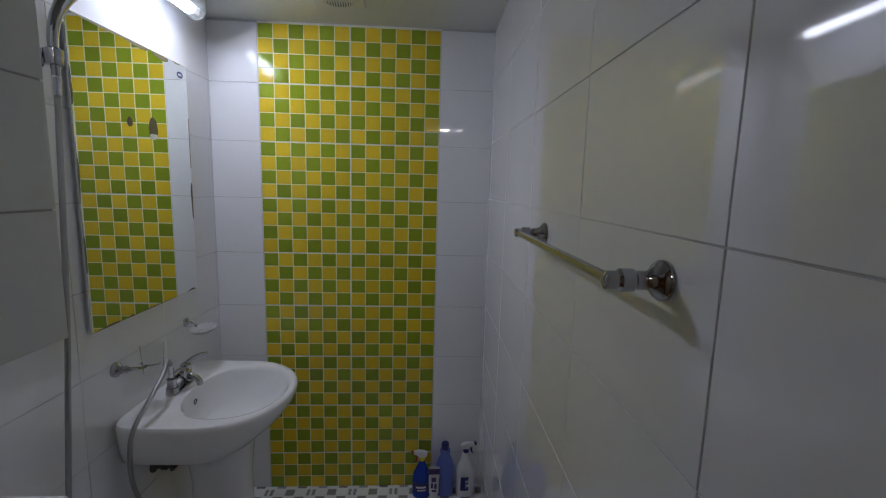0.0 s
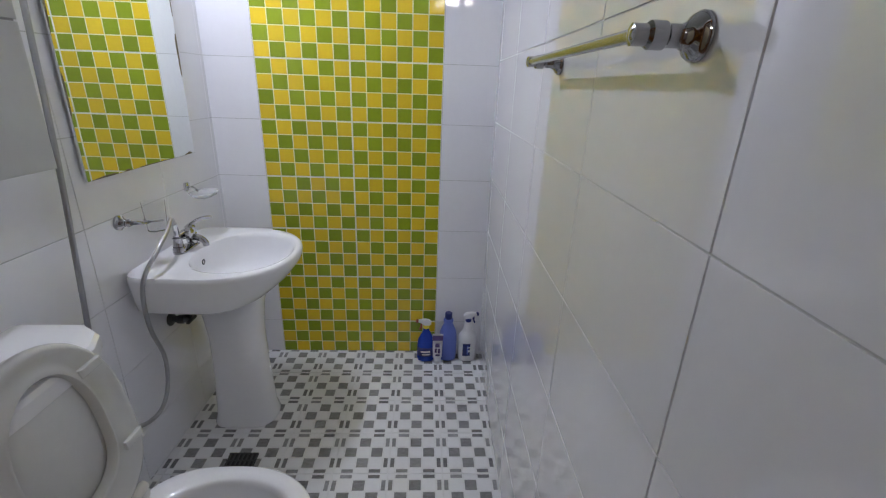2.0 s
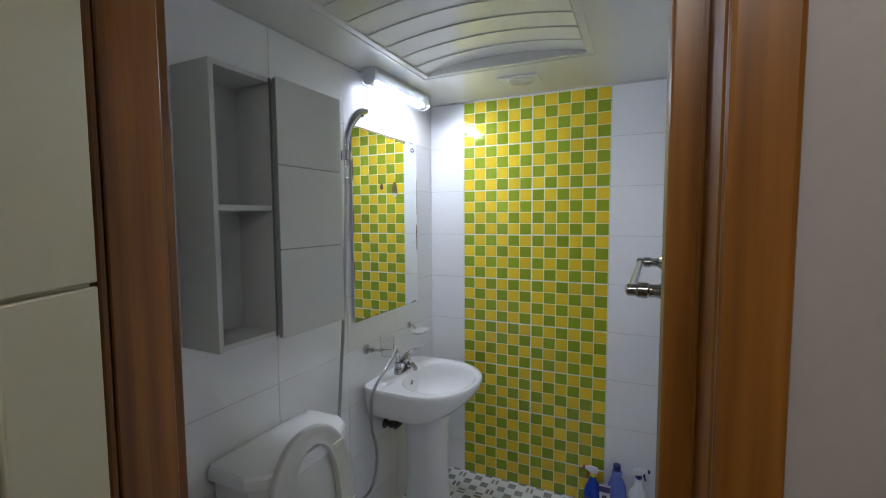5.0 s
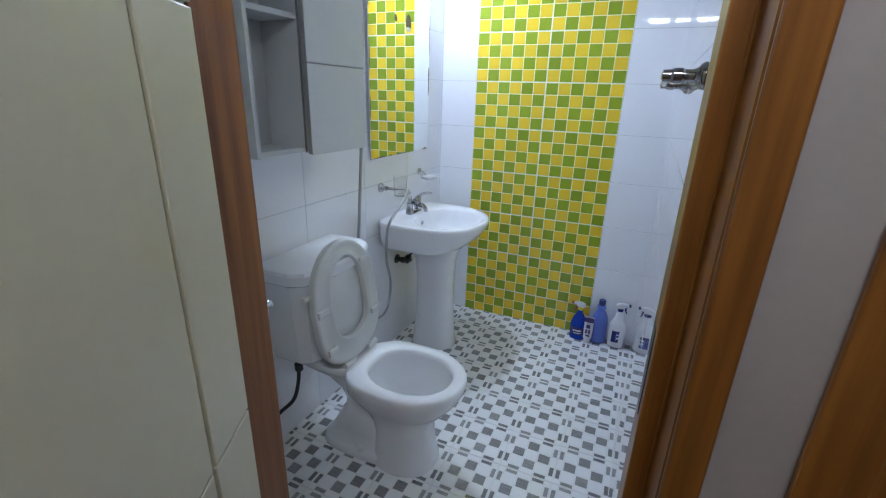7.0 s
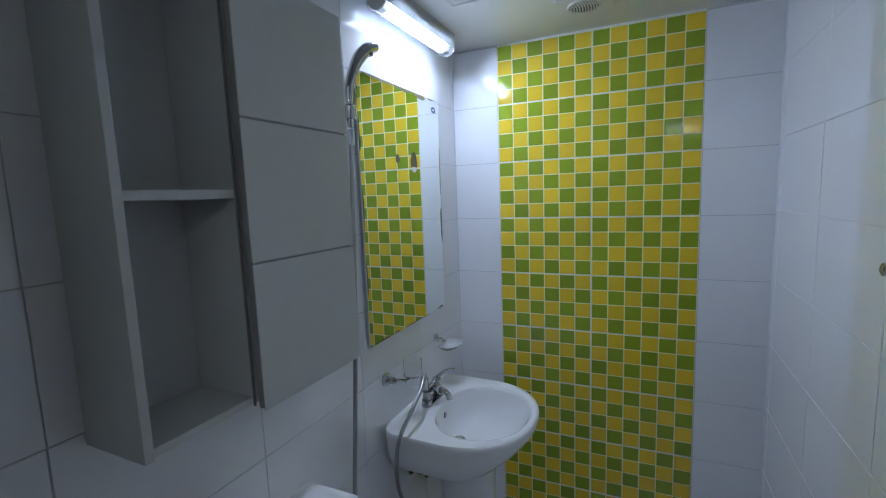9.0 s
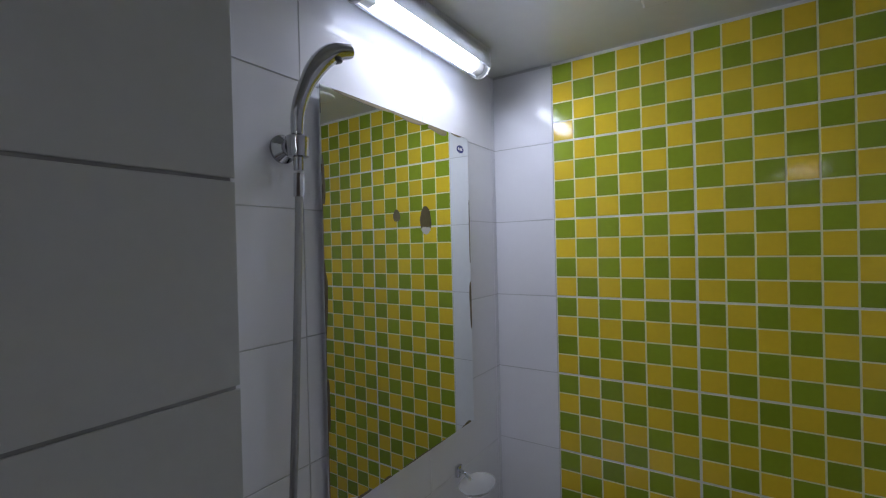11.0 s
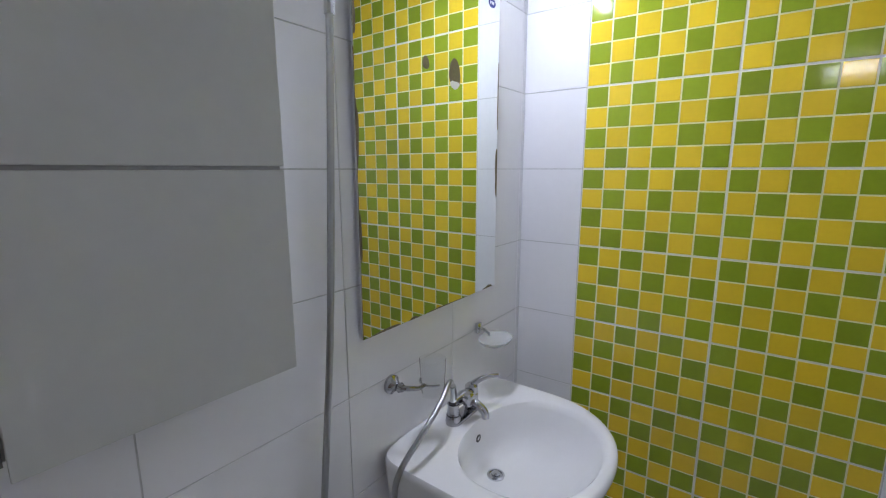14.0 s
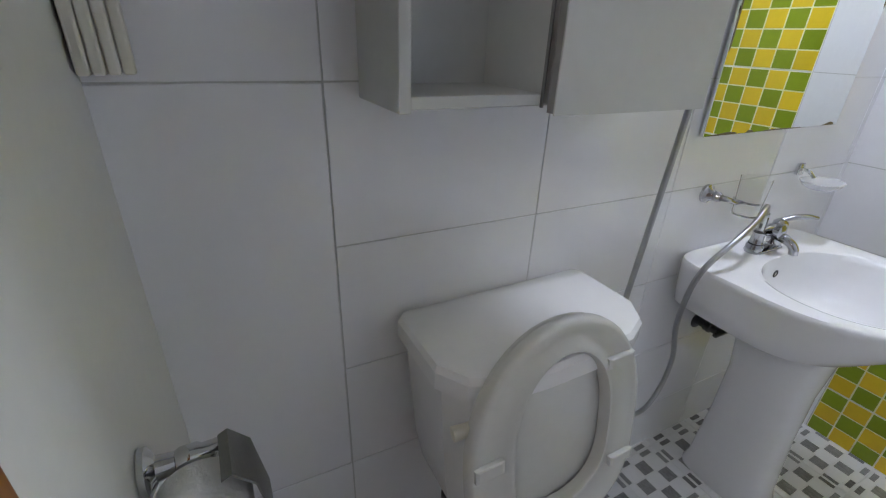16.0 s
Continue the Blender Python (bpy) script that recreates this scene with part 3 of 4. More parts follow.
# ---- shower ----
def shower():
    yb, zb = -0.876, 1.807
    ob = thing("shower_set", "chrome hand shower on a wall bracket with a steel hose", "shower", (XL, yb, zb))
    bm = lathe(bmesh.new(), [(0.027, 0.001), (0.027, 0.006), (0.020, 0.014), (0.015, 0.020), (0.015, 0.030)], (XL, yb, zb), "x", 24)
    lathe(bm, [(0.012, -0.022), (0.019, -0.020), (0.0205, 0.016), (0.014, 0.020)], (XL + 0.046, yb, zb), "z", 24)
    put("bracket", bm, M_CHROME_DARK, ob, smooth=True)
    head = spline([(XL + 0.048, yb, zb - 0.045), (XL + 0.050, yb, zb + 0.06), (XL + 0.060, yb + 0.025, zb + 0.135), (XL + 0.072, yb + 0.062, zb + 0.182), (XL + 0.078, yb + 0.105, zb + 0.200)], 26)

    def r(i):
        u = i / 25
        return 0.009 + 0.005 * min(1, u * 2) + (0.005 * math.sin(max(0, (u - 0.55) / 0.45) * math.pi))
    put("hand_shower", sweep(bmesh.new(), head, r, 16), M_CHROME_DARK, ob, "curved chrome hand shower", smooth=True)
    f = head[-4]
    bm = lathe(bmesh.new(), [(0.014, 0.0), (0.014, -0.006), (0.010, -0.008)], (f[0] + 0.004, f[1] - 0.005, f[2] - 0.014), "z", 16)
    put("spray_face", bm, M_DARK, ob, "dark spray face", smooth=True)
    # hose: from the bracket down the wall, a loop behind the tank and up to the tap
    pts = [(XL + 0.048, yb, zb - 0.05), (XL + 0.042, yb - 0.004, 1.55), (XL + 0.036, -0.899, 1.15), (XL + 0.035, -0.925, 0.88), (XL + 0.034, -0.950, 0.62),
           (XL + 0.036, -0.955, 0.45), (XL + 0.050, -0.925, 0.335), (XL + 0.062, -0.860, 0.285), (XL + 0.058, -0.770, 0.272), (XL + 0.045, -0.700, 0.315), (XL + 0.042, -0.680, 0.42),
           (XL + 0.055, -0.735, 0.56), (XL + 0.085, -0.782, 0.69), (XL + 0.104, -0.782, 0.775), (XL + 0.112, -0.705, 0.838), (XL + 0.104, -0.628, 0.874), (XL + 0.090, -0.578, 0.896), (XL + 0.078, -0.547, 0.888), (XL + 0.074, -0.532, 0.856), (XL + 0.074, -0.530, 0.824)]
    path = spline(pts, 1000)
    put("hose", sweep(bmesh.new(), path, lambda i: 0.0071 + 0.00035 * (1 if i % 2 else -1), 10), M_STEEL, ob, "ribbed steel shower hose", smooth=True, angle=60)
    for i, name in ((8, "hose_nut"), (990, "hose_nut")):
        put(name, sweep(bmesh.new(), path[max(i - 10, 0):i + 10], 0.0098, 10), M_CHROME, ob, "chrome hose nut", smooth=True)
    return ob


slant(shower())


# ---- basin ----
SY = -0.476


def basin():
    ob = thing("wash_basin", "white ceramic wash basin on a pedestal", "basin", (XL, SY, 0))
    n = 64
    xc = XL + 0.225

    def outer(scale_f, scale_b, back=0.0, w=1.0):
        return egg(xc, SY - 0.012, 0.262 * scale_f, 0.2235 - back, 0.272 * w, n, 2.2, 9)
    loops = [flat(egg(xc - 0.045, SY, 0.12, 0.10, 0.10, n, 2.2, 3), 0.600),
             flat(egg(xc - 0.030, SY, 0.17, 0.16, 0.15, n, 2.2, 4), 0.612),
             flat(outer(0.60, 1, 0.001, 0.90), 0.632), flat(outer(0.66, 1, 0.001, 0.94), 0.640), flat(outer(0.84, 1, 0.0005, 0.972), 0.682), flat(outer(0.975, 1, 0, 0.992), 0.730), flat(outer(1, 1, 0, 1), 0.752), flat(outer(0.995, 1, 0, 0.996), 0.764), flat(outer(0.975, 1, 0.001, 0.98), 0.770)]
    # flat rim, then the bowl
    bowl = lambda s, z, dx=0.0: flat(egg(xc + 0.055 + dx, SY - 0.007, 0.180 * s, 0.160 * s, 0.207 * s, n, 2.15, 2.3), z)
    loops += [bowl(1.06, 0.771), bowl(1.0, 0.767), bowl(0.965, 0.752, -0.002), bowl(0.90, 0.715, -0.012), bowl(0.78, 0.670, -0.030), bowl(0.58, 0.640, -0.050), bowl(0.30, 0.627, -0.085), bowl(0.10, 0.624, -0.098)]
    put("bowl", rings(bmesh.new(), loops), M_CERAMIC, ob, smooth=True, angle=50)
    ped = lambda a, b, z, x=0.0: flat(egg(-0.395 + x, SY, a, a * 1.0, b, 40, 2.6, 5), z)
    put("pedestal", rings(bmesh.new(), [ped(0.120, 0.092, 0.0), ped(0.122, 0.094, 0.012), ped(0.112, 0.086, 0.05), ped(0.100, 0.076, 0.25), ped(0.098, 0.075, 0.42), ped(0.108, 0.085, 0.54), ped(0.13, 0.105, 0.615)]), M_CERAMIC, ob, smooth=True, angle=50)
    bm = lathe(bmesh.new(), [(0.024, 0.0), (0.024, 0.004), (0.019, 0.005), (0.019, 0.002), (0.012, 0.003), (0.012, 0.008), (0.004, 0.010)], (xc - 0.043, SY - 0.004, 0.6245), "z", 24)
    put("drain_plug", bm, M_CHROME, ob, "chrome pop-up drain", smooth=True)
    # Black colour stands for the shade inside the overflow hole.
    bm = lathe(bmesh.new(), [(0.011, 0.0), (0.011, 0.004), (0.007, 0.005), (0.007, 0.001)], (XL + 0.1215, SY - 0.004, 0.716), "x", 18)
    put("overflow", bm, M_DARK, ob, "overflow with its hole's shade in black colour", smooth=True)
    return ob


slant(basin()).scale = (1, 1, 0.985)


def tap():
    zb = 0.7585
    y0 = SY - 0.009
    ob = thing("basin_tap", "chrome two-way basin tap with a lever", "tap", (XL + 0.077, y0, zb))
    bm = boxm((XL + 0.052, y0 - 0.055, zb), (XL + 0.097, y0 + 0.055, zb + 0.010), 0.004, 2)
    put("base_plate", bm, M_TAP, ob, smooth=True)
    bm = lathe(bmesh.new(), [(0.021, 0), (0.021, 0.02), (0.017, 0.028), (0.015, 0.05), (0.017, 0.058)], (XL + 0.074, y0 - 0.045, zb + 0.0005), "z", 20)
    put("hose_column", bm, M_TAP, ob, smooth=True)
    bm = lathe(bmesh.new(), [(0.0185, 0.0), (0.0185, 0.006), (0.0185, 0.006)], (XL + 0.074, y0 - 0.045, zb + 0.022), "z", 20)
    put("rubber_ring", bm, M_DARK, ob, "black rubber ring", smooth=True)
    bm = lathe(bmesh.new(), [(0.013, -0.05), (0.015, -0.02), (0.018, 0.0), (0.015, 0.02), (0.015, 0.045)], (XL + 0.074, y0, zb + 0.058), "y", 18)
    put("cross_body", bm, M_TAP, ob, smooth=True)
    bm = lathe(bmesh.new(), [(0.013, 0.0), (0.020, 0.004), (0.020, 0.018), (0.014, 0.022)], (XL + 0.091, y0 - 0.012, zb + 0.066), "x", 18)
    put("diverter_knob", bm, M_TAP, ob, smooth=True)
    bm = lathe(bmesh.new(), [(0.019, -0.012), (0.020, 0.0), (0.020, 0.026), (0.0185, 0.029), (0.020, 0.032), (0.0185, 0.050), (0.011, 0.057)], (XL + 0.074, y0 + 0.045, zb + 0.024), "z", 22)
    put("lever_body", bm, M_TAP, ob, smooth=True)
    p = spline([(XL + 0.076, y0 + 0.047, zb + 0.078), (XL + 0.093, y0 + 0.068, zb + 0.091), (XL + 0.110, y0 + 0.092, zb + 0.095), (XL + 0.122, y0 + 0.114, zb + 0.092)], 14)
    bm = sweep(bmesh.new(), p, lambda i: 0.0092 - 0.0030 * i / 13, 12)
    put("lever", bm, M_TAP, ob, "chrome lever handle", smooth=True)
    p = spline([(XL + 0.082, y0 + 0.012, zb + 0.046), (XL + 0.108, y0 + 0.013, zb + 0.044), (XL + 0.126, y0 + 0.014, zb + 0.037), (XL + 0.138, y0 + 0.015, zb + 0.024), (XL + 0.140, y0 + 0.015, zb + 0.010)], 16)
    put("spout", sweep(bmesh.new(), p, lambda i: 0.013 - 0.002 * i / 15, 14), M_TAP, ob, smooth=True)
    return ob


slant(tap())


def stop_valve():
    ob = thing("stop_valve", "black angle stop valve on the wall under the basin", "valve", (XL, -0.53, 0.495))
    put("flange", lathe(bmesh.new(), [(0.026, 0.001), (0.026, 0.006), (0.014, 0.012)], (XL, -0.545, 0.495), "x", 18), M_DARKGREY, ob, smooth=True)
    put("body", lathe(bmesh.new(), [(0.013, 0.010), (0.013, 0.03), (0.017, 0.032), (0.017, 0.05), (0.012, 0.052), (0.012, 0.075)], (XL, -0.545, 0.495), "x", 16), M_DARKGREY, ob, smooth=True)
    put("outlet", lathe(bmesh.new(), [(0.010, 0.012), (0.013, 0.02), (0.013, 0.05), (0.016, 0.052), (0.016, 0.07), (0.010, 0.072)], (XL + 0.045, -0.555, 0.495), "y", 16), M_DARK, ob, smooth=True)
    bm = boxm((XL + 0.072, -0.575, 0.489), (XL + 0.086, -0.515, 0.501), 0.004, 2)
    put("handle", bm, M_DARKGREY, ob, "dark cross handle")
    p = spline([(XL + 0.045, -0.482, 0.497), (XL + 0.055, -0.462, 0.52), (XL + 0.062, -0.455, 0.56), (XL + 0.062, -0.455, 0.61)], 24)
    put("supply_hose", sweep(bmesh.new(), p, 0.006, 8), M_DARK, ob, "black supply hose", smooth=True)
    return ob


slant(stop_valve())


def soap_dish():
    yc, zc = -0.300, 0.925
    ob = thing("soap_dish", "clear plastic soap dish on a chrome wall mount", "soap dish", (XL, yc, zc))
    put("mount", boxm((XL + 0.001, yc - 0.013, zc + 0.008), (XL + 0.016, yc + 0.013, zc + 0.042), 0.004, 2), M_CHROME, ob, smooth=True)
    put("arm", sweep(bmesh.new(), spline([(XL + 0.014, yc, zc + 0.026), (XL + 0.035, yc, zc + 0.022), (XL + 0.05, yc, zc + 0.008)], 8), 0.005, 10), M_CHROME, ob, smooth=True)
    loops = [flat(egg(XL + 0.072, yc, 0.028, 0.028, 0.040, 32), zc - 0.014), flat(egg(XL + 0.072, yc, 0.042, 0.042, 0.056, 32), zc - 0.006), flat(egg(XL + 0.072, yc, 0.050, 0.050, 0.066, 32), zc + 0.006), flat(egg(XL + 0.072, yc, 0.047, 0.047, 0.063, 32), zc + 0.006),
             flat(egg(XL + 0.072, yc, 0.039, 0.039, 0.053, 32), zc - 0.003), flat(egg(XL + 0.072, yc, 0.026, 0.026, 0.038, 32), zc - 0.0105)]
    put("dish", rings(bmesh.new(), loops), M_DISH, ob, "clear plastic dish", smooth=True)
    return ob


slant(soap_dish())


def cup_holder():
    yc, zc = -0.697, 0.922
    ob = thing("cup_holder", "chrome wall cup holder with a clear tumbler", "cup holder", (XL, yc, zc))
    put("flange", lathe(bmesh.new(), [(0.024, 0.001), (0.024, 0.008), (0.016, 0.014), (0.011, 0.026), (0.013, 0.034), (0.009, 0.042)], (XL, yc, zc), "x", 22), M_TAP, ob, smooth=True)
    put("arm", sweep(bmesh.new(), spline([(XL + 0.038, yc, zc), (XL + 0.052, yc + 0.012, zc - 0.002), (XL + 0.057, yc + 0.040, zc - 0.012), (XL + 0.056, yc + 0.066, zc - 0.014)], 14), lambda i: 0.0075 - 0.003 * i / 13, 10), M_TAP, ob, smooth=True)
    c = (XL + 0.056, yc + 0.100)
    ring = [(c[0] + 0.034 * math.cos(a), c[1] + 0.034 * math.sin(a), zc - 0.014) for a in (math.pi * (1.12 + 0.76 * k / 20) for k in range(21))]
    put("ring", sweep(bmesh.new(), ring, 0.0028, 8), M_TAP, ob, smooth=True)
    prof = [(0.024, -0.052), (0.030, -0.052), (0.0312, -0.014), (0.035, 0.045), (0.0335, 0.045), (0.0298, -0.012), (0.0275, -0.048), (0.002, -0.048)]
    put("tumbler", lathe(bmesh.new(), prof, (c[0], c[1], zc), "z", 32), M_CLEAR, ob, "clear plastic tumbler", smooth=True)
    return ob


slant(cup_holder())


# Darker copy of the cabinet grey; puts shade into the door's grooves.
M_CAB_SHADE = vary(mat("shaded_door_core", (0.34, 0.34, 0.34), 0.5), 0.05, 6, 60)


# ---- wall cabinet ----
def wall_cabinet():
    x0, x1 = XL + 0.001, -0.4545
    y0, y1, z0, z1 = -1.584, -1.083, 1.171, 1.968
    ym = -1.368
    ob = thing("wall_cabinet", "grey-white wall cabinet with open shelves and a sliding door", "cabinet", (x0, (y0 + y1) / 2, z0))
    t = 0.015
    put("side_panel", boxm((x0, y0, z0), (x1, y0 + t, z1), 0.001), M_CAB, ob)
    put("side_panel", boxm((x0, y1 - t, z0), (x1, y1, z1), 0.001), M_CAB, ob)
    put("partition", boxm((x0 + 0.005, ym - 0.012, z0 + t), (x1 - 0.002, ym + 0.003, z1 - t), 0.001), M_CAB, ob)
    put("bottom_panel", boxm((x0, y0 + t, z0 + 0.004), (x1 - 0.002, y1 - t, z0 + 0.004 + t), 0.001), M_CAB, ob)
    put("top_panel", boxm((x0, y0 + t, z1 - t), (x1 - 0.002, y1 - t, z1), 0.001), M_CAB, ob)
    put("back_panel", boxm((x0, y0 + t, z0 + 0.004 + t), (x0 + 0.005, y1 - t, z1 - t)), M_CAB_IN, ob)
    put("shelf", boxm((x0 + 0.005, y0 + t, 1.566), (x1 - 0.006, ym - 0.012, 1.582), 0.001), M_CAB, ob)
    put("channel", boxm((x1 - 0.001, ym - 0.0150, z0 + 0.002), (x1 + 0.004, ym - 0.0125, z1 - 0.002)), M_STRIP, ob, "dark grey vertical channel")
    # Core greyed in colour so the gaps between the panels read as shaded.
    door = put("sliding_door", boxm((x1 + 0.006, ym - 0.008, z0 - 0.004), (x1 + 0.0235, y1 - 0.001, z1), 0.0008), M_CAB_SHADE, ob, "grooved grey-white door")
    zs = (z0 - 0.008, 1.4462, 1.7075, z1 + 0.004)
    for a, b in zip(zs, zs[1:]):
        bm = boxm((x1 + 0.0237, ym - 0.012, a + 0.0022), (x1 + 0.027, y1 + 0.003, b - 0.0022), 0.0012, 2)
        bm.transform(Matrix.Translation(-ob.location))
        part("door_panel", bm, M_CAB, door)
    return ob


slant(wall_cabinet())


# ---- toilet ----
TY = -1.315


def toilet():
    ob = thing("toilet", "white ceramic toilet with its seat and lid raised", "toilet", (-0.25, TY, 0))
    n = 48
    E = lambda cx, af, ab, b, z, p=2.2, q=2.6: flat(egg(cx, TY, af, ab, b, n, p, q), z)
    loops = [E(-0.150, 0.132, 0.13, 0.118, 0.0, 2.3, 2.6), E(-0.150, 0.132, 0.13, 0.119, 0.014, 2.3, 2.6), E(-0.150, 0.126, 0.12, 0.113, 0.030, 2.3, 2.6), E(-0.152, 0.116, 0.12, 0.104, 0.11, 2.3, 2.6), E(-0.155, 0.114, 0.12, 0.101, 0.18, 2.3, 2.6),
             E(-0.155, 0.128, 0.15, 0.110, 0.225, 2.2, 2.6), E(-0.15, 0.172, 0.19, 0.136, 0.268, 2.2, 2.7), E(-0.15, 0.208, 0.222, 0.163, 0.315, 2.2, 2.8), E(-0.145, 0.222, 0.22, 0.178, 0.350, 2.15, 2.8), E(-0.145, 0.228, 0.22, 0.184, 0.372, 2.15, 2.8), E(-0.145, 0.226, 0.218, 0.182, 0.388, 2.15, 2.8), E(-0.145, 0.218, 0.211, 0.175, 0.395, 2.15, 2.8)]
    I = lambda s, z: flat(egg(-0.125, TY, 0.155 * s, 0.165 * s, 0.130 * s, n, 2.1, 2.3), z)
    loops += [I(1.06, 0.396), I(1.0, 0.390), I(0.985, 0.372), I(1.0, 0.350), I(0.93, 0.30), I(0.75, 0.235), I(0.50, 0.195), I(0.2, 0.185)]
    put("bowl", rings(bmesh.new(), loops), M_CERAMIC, ob, smooth=True, angle=60)
    # water in the bowl
    put("water", rings(bmesh.new(), [I(0.60, 0.2205), I(0.6, 0.2225)]), mat("still_water", (0.66, 0.71, 0.73), 0.03), ob, "still water")
    # moulded trap behind the column, waisted below the tank
    T = lambda xa, xb, b, z, q=3.4: flat(egg((xa + xb) / 2, TY, (xb - xa) / 2, (xb - xa) / 2, b, 40, q, q), z)
    loops = [T(-0.505, -0.14, 0.108, 0.0), T(-0.505, -0.14, 0.109, 0.022), T(-0.497, -0.14, 0.102, 0.036), T(-0.475, -0.14, 0.090, 0.052, 3), T(-0.455, -0.14, 0.089, 0.10, 2.8), T(-0.430, -0.14, 0.090, 0.15, 2.6), T(-0.405, -0.20, 0.082, 0.185, 2.6),
             T(-0.400, -0.270, 0.066, 0.225, 2.6), T(-0.420, -0.285, 0.072, 0.275, 2.8), T(-0.475, -0.310, 0.086, 0.325, 3), T(-0.575, -0.325, 0.108, 0.358, 4), T(-0.590, -0.318, 0.124, 0.376, 5), T(-0.590, -0.318, 0.124, 0.391, 5), T(-0.585, -0.322, 0.119, 0.397, 5)]
    put("trap", rings(bmesh.new(), loops), M_CERAMIC, ob, smooth=True, angle=60)
    for s in (-1, 1):
        put("bolt_cap", lathe(bmesh.new(), [(0.013, 0.033), (0.013, 0.048), (0.007, 0.056)], (-0.300, TY + s * 0.0945, 0.0), "z", 14), M_PLASTIC, ob, smooth=True)

    def oct_loop(x0, x1, hw, c, z, cb=0.012):
        return [(x0, TY - hw + cb, z), (x0 + cb, TY - hw, z), (x1 - c, TY - hw, z), (x1 - c * 0.35, TY - hw + c * 0.42, z), (x1, TY - hw + c * 1.15, z),
                (x1 + 0.006, TY - hw * 0.25, z), (x1 + 0.006, TY + hw * 0.25, z),
                (x1, TY + hw - c * 1.15, z), (x1 - c * 0.35, TY + hw - c * 0.42, z), (x1 - c, TY + hw, z), (x0 + cb, TY + hw, z), (x0, TY + hw - cb, z)]
    xb = XL - 0.022
    loops = [oct_loop(xb + 0.02, -0.455, 0.150, 0.05, 0.398), oct_loop(xb + 0.008, -0.440, 0.172, 0.055, 0.42), oct_loop(xb, -0.428, 0.186, 0.06, 0.50), oct_loop(xb, -0.418, 0.200, 0.065, 0.66), oct_loop(xb, -0.414, 0.206, 0.068, 0.742)]
    put("tank", rings(bmesh.new(), loops), M_CERAMIC, ob, smooth=True, angle=22)
    loops = [oct_loop(xb, -0.410, 0.212, 0.07, 0.7425), oct_loop(xb - 0.004, -0.400, 0.222, 0.075, 0.750), oct_loop(xb - 0.004, -0.400, 0.222, 0.075, 0.782), oct_loop(xb - 0.001, -0.406, 0.217, 0.073, 0.793), oct_loop(xb + 0.008, -0.420, 0.207, 0.07, 0.797)]
    put("tank_lid", rings(bmesh.new(), loops), M_CERAMIC, ob, smooth=True, angle=22)
    # flush lever
    put("flush_lever", sweep(bmesh.new(), spline([(-0.440, TY - 0.165, 0.716), (-0.425, TY - 0.155, 0.716), (-0.413, TY - 0.168, 0.716), (-0.409, TY - 0.195, 0.714), (-0.412, TY - 0.222, 0.712)], 14), lambda i: 0.0085 + 0.0035 * i / 13, 12), M_LEVER, ob, "cream flush lever", smooth=True)

    # raised seat and lid: local u from the hinge upwards, v across, n out of the lid
    hinge = Vector((-0.352, TY - 0.030, 0.408))
    lean = radians(8)
    U, N = Vector((-math.sin(lean), 0, math.cos(lean))), Vector((math.cos(lean), 0, math.sin(lean)))

    def oval(u0, length, half, p=2.15, scale=1.0, un=44):
        cu, out = u0 + length / 2, []
        for k in range(un):
            a = 2 * math.pi * k / un
            c, s = math.cos(a), math.sin(a)
            e = 2 / (p if c > 0 else 3.8)
            out.append((cu + scale * length / 2 * math.copysign(abs(c) ** e, c), scale * half * math.copysign(abs(s) ** (2 / 2.1), s)))
        return out

    def place(o, n_):
        return [hinge + U * u + Vector((0, 1, 0)) * v + N * n_ for u, v in o]
    put("lid", rings(bmesh.new(), [place(oval(0.016, 0.439, 0.172), -0.017), place(oval(0.010, 0.451, 0.178), -0.013), place(oval(0.010, 0.451, 0.178), -0.006), place(oval(0.014, 0.443, 0.174), -0.002)]), M_SEAT, ob, "white plastic lid", smooth=True, angle=50)
    full = oval(0.008, 0.457, 0.184)
    hole = [(u + 0.018, v) for u, v in oval(0.086, 0.300, 0.100, 2.1)]
    sc = lambda o, f: [(0.243 + (u - 0.243) * f, v * f) for u, v in o]
    loops = [place(full, 0.0), place(full, 0.010), place(sc(full, 0.985), 0.016), place(sc(full, 0.95), 0.0180), place(sc(full, 0.90), 0.0165), place(sc(hole, 1.18), 0.0150), place(sc(hole, 1.10), 0.0225), place(sc(hole, 1.03), 0.0225), place(hole, 0.016), place(hole, 0.0)]
    bm = rings(bmesh.new(), loops, False, False)
    put("seat", bm, M_SEAT, ob, "white plastic seat ring", smooth=True, angle=50)
    for u, v, du, dv in ((0.36, 0.118, 0.010, 0.030), (0.14, 0.145, 0.010, 0.028), (0.25, -0.150, 0.012, 0.026), (0.10, -0.135, 0.012, 0.024)):
        o = [(u - du, v - dv), (u + du, v - dv), (u + du, v + dv), (u - du, v + dv)]
        bm = rings(bmesh.new(), [place(o, 0.0165), place(o, 0.024), place([(u + (a - u) * 0.8, v + (b - v) * 0.8) for a, b in o], 0.026)])
        put("bumper", bm, M_SEAT, ob, "small plastic seat bumper")
    for s in (-1, 1):
        put("hinge", lathe(bmesh.new(), [(0.012, -0.03), (0.014, -0.026), (0.014, 0.026), (0.012, 0.03)], (hinge.x + 0.004, TY + s * 0.075, 0.412), "y", 14), M_PLASTIC, ob, smooth=True)
    # water supply
    p = spline([(-0.52, TY - 0.155, 0.41), (-0.522, TY - 0.162, 0.33), (-0.54, TY - 0.175, 0.25), (-0.59, TY - 0.19, 0.19), (XL + 0.006, TY - 0.20, 0.17)], 40)
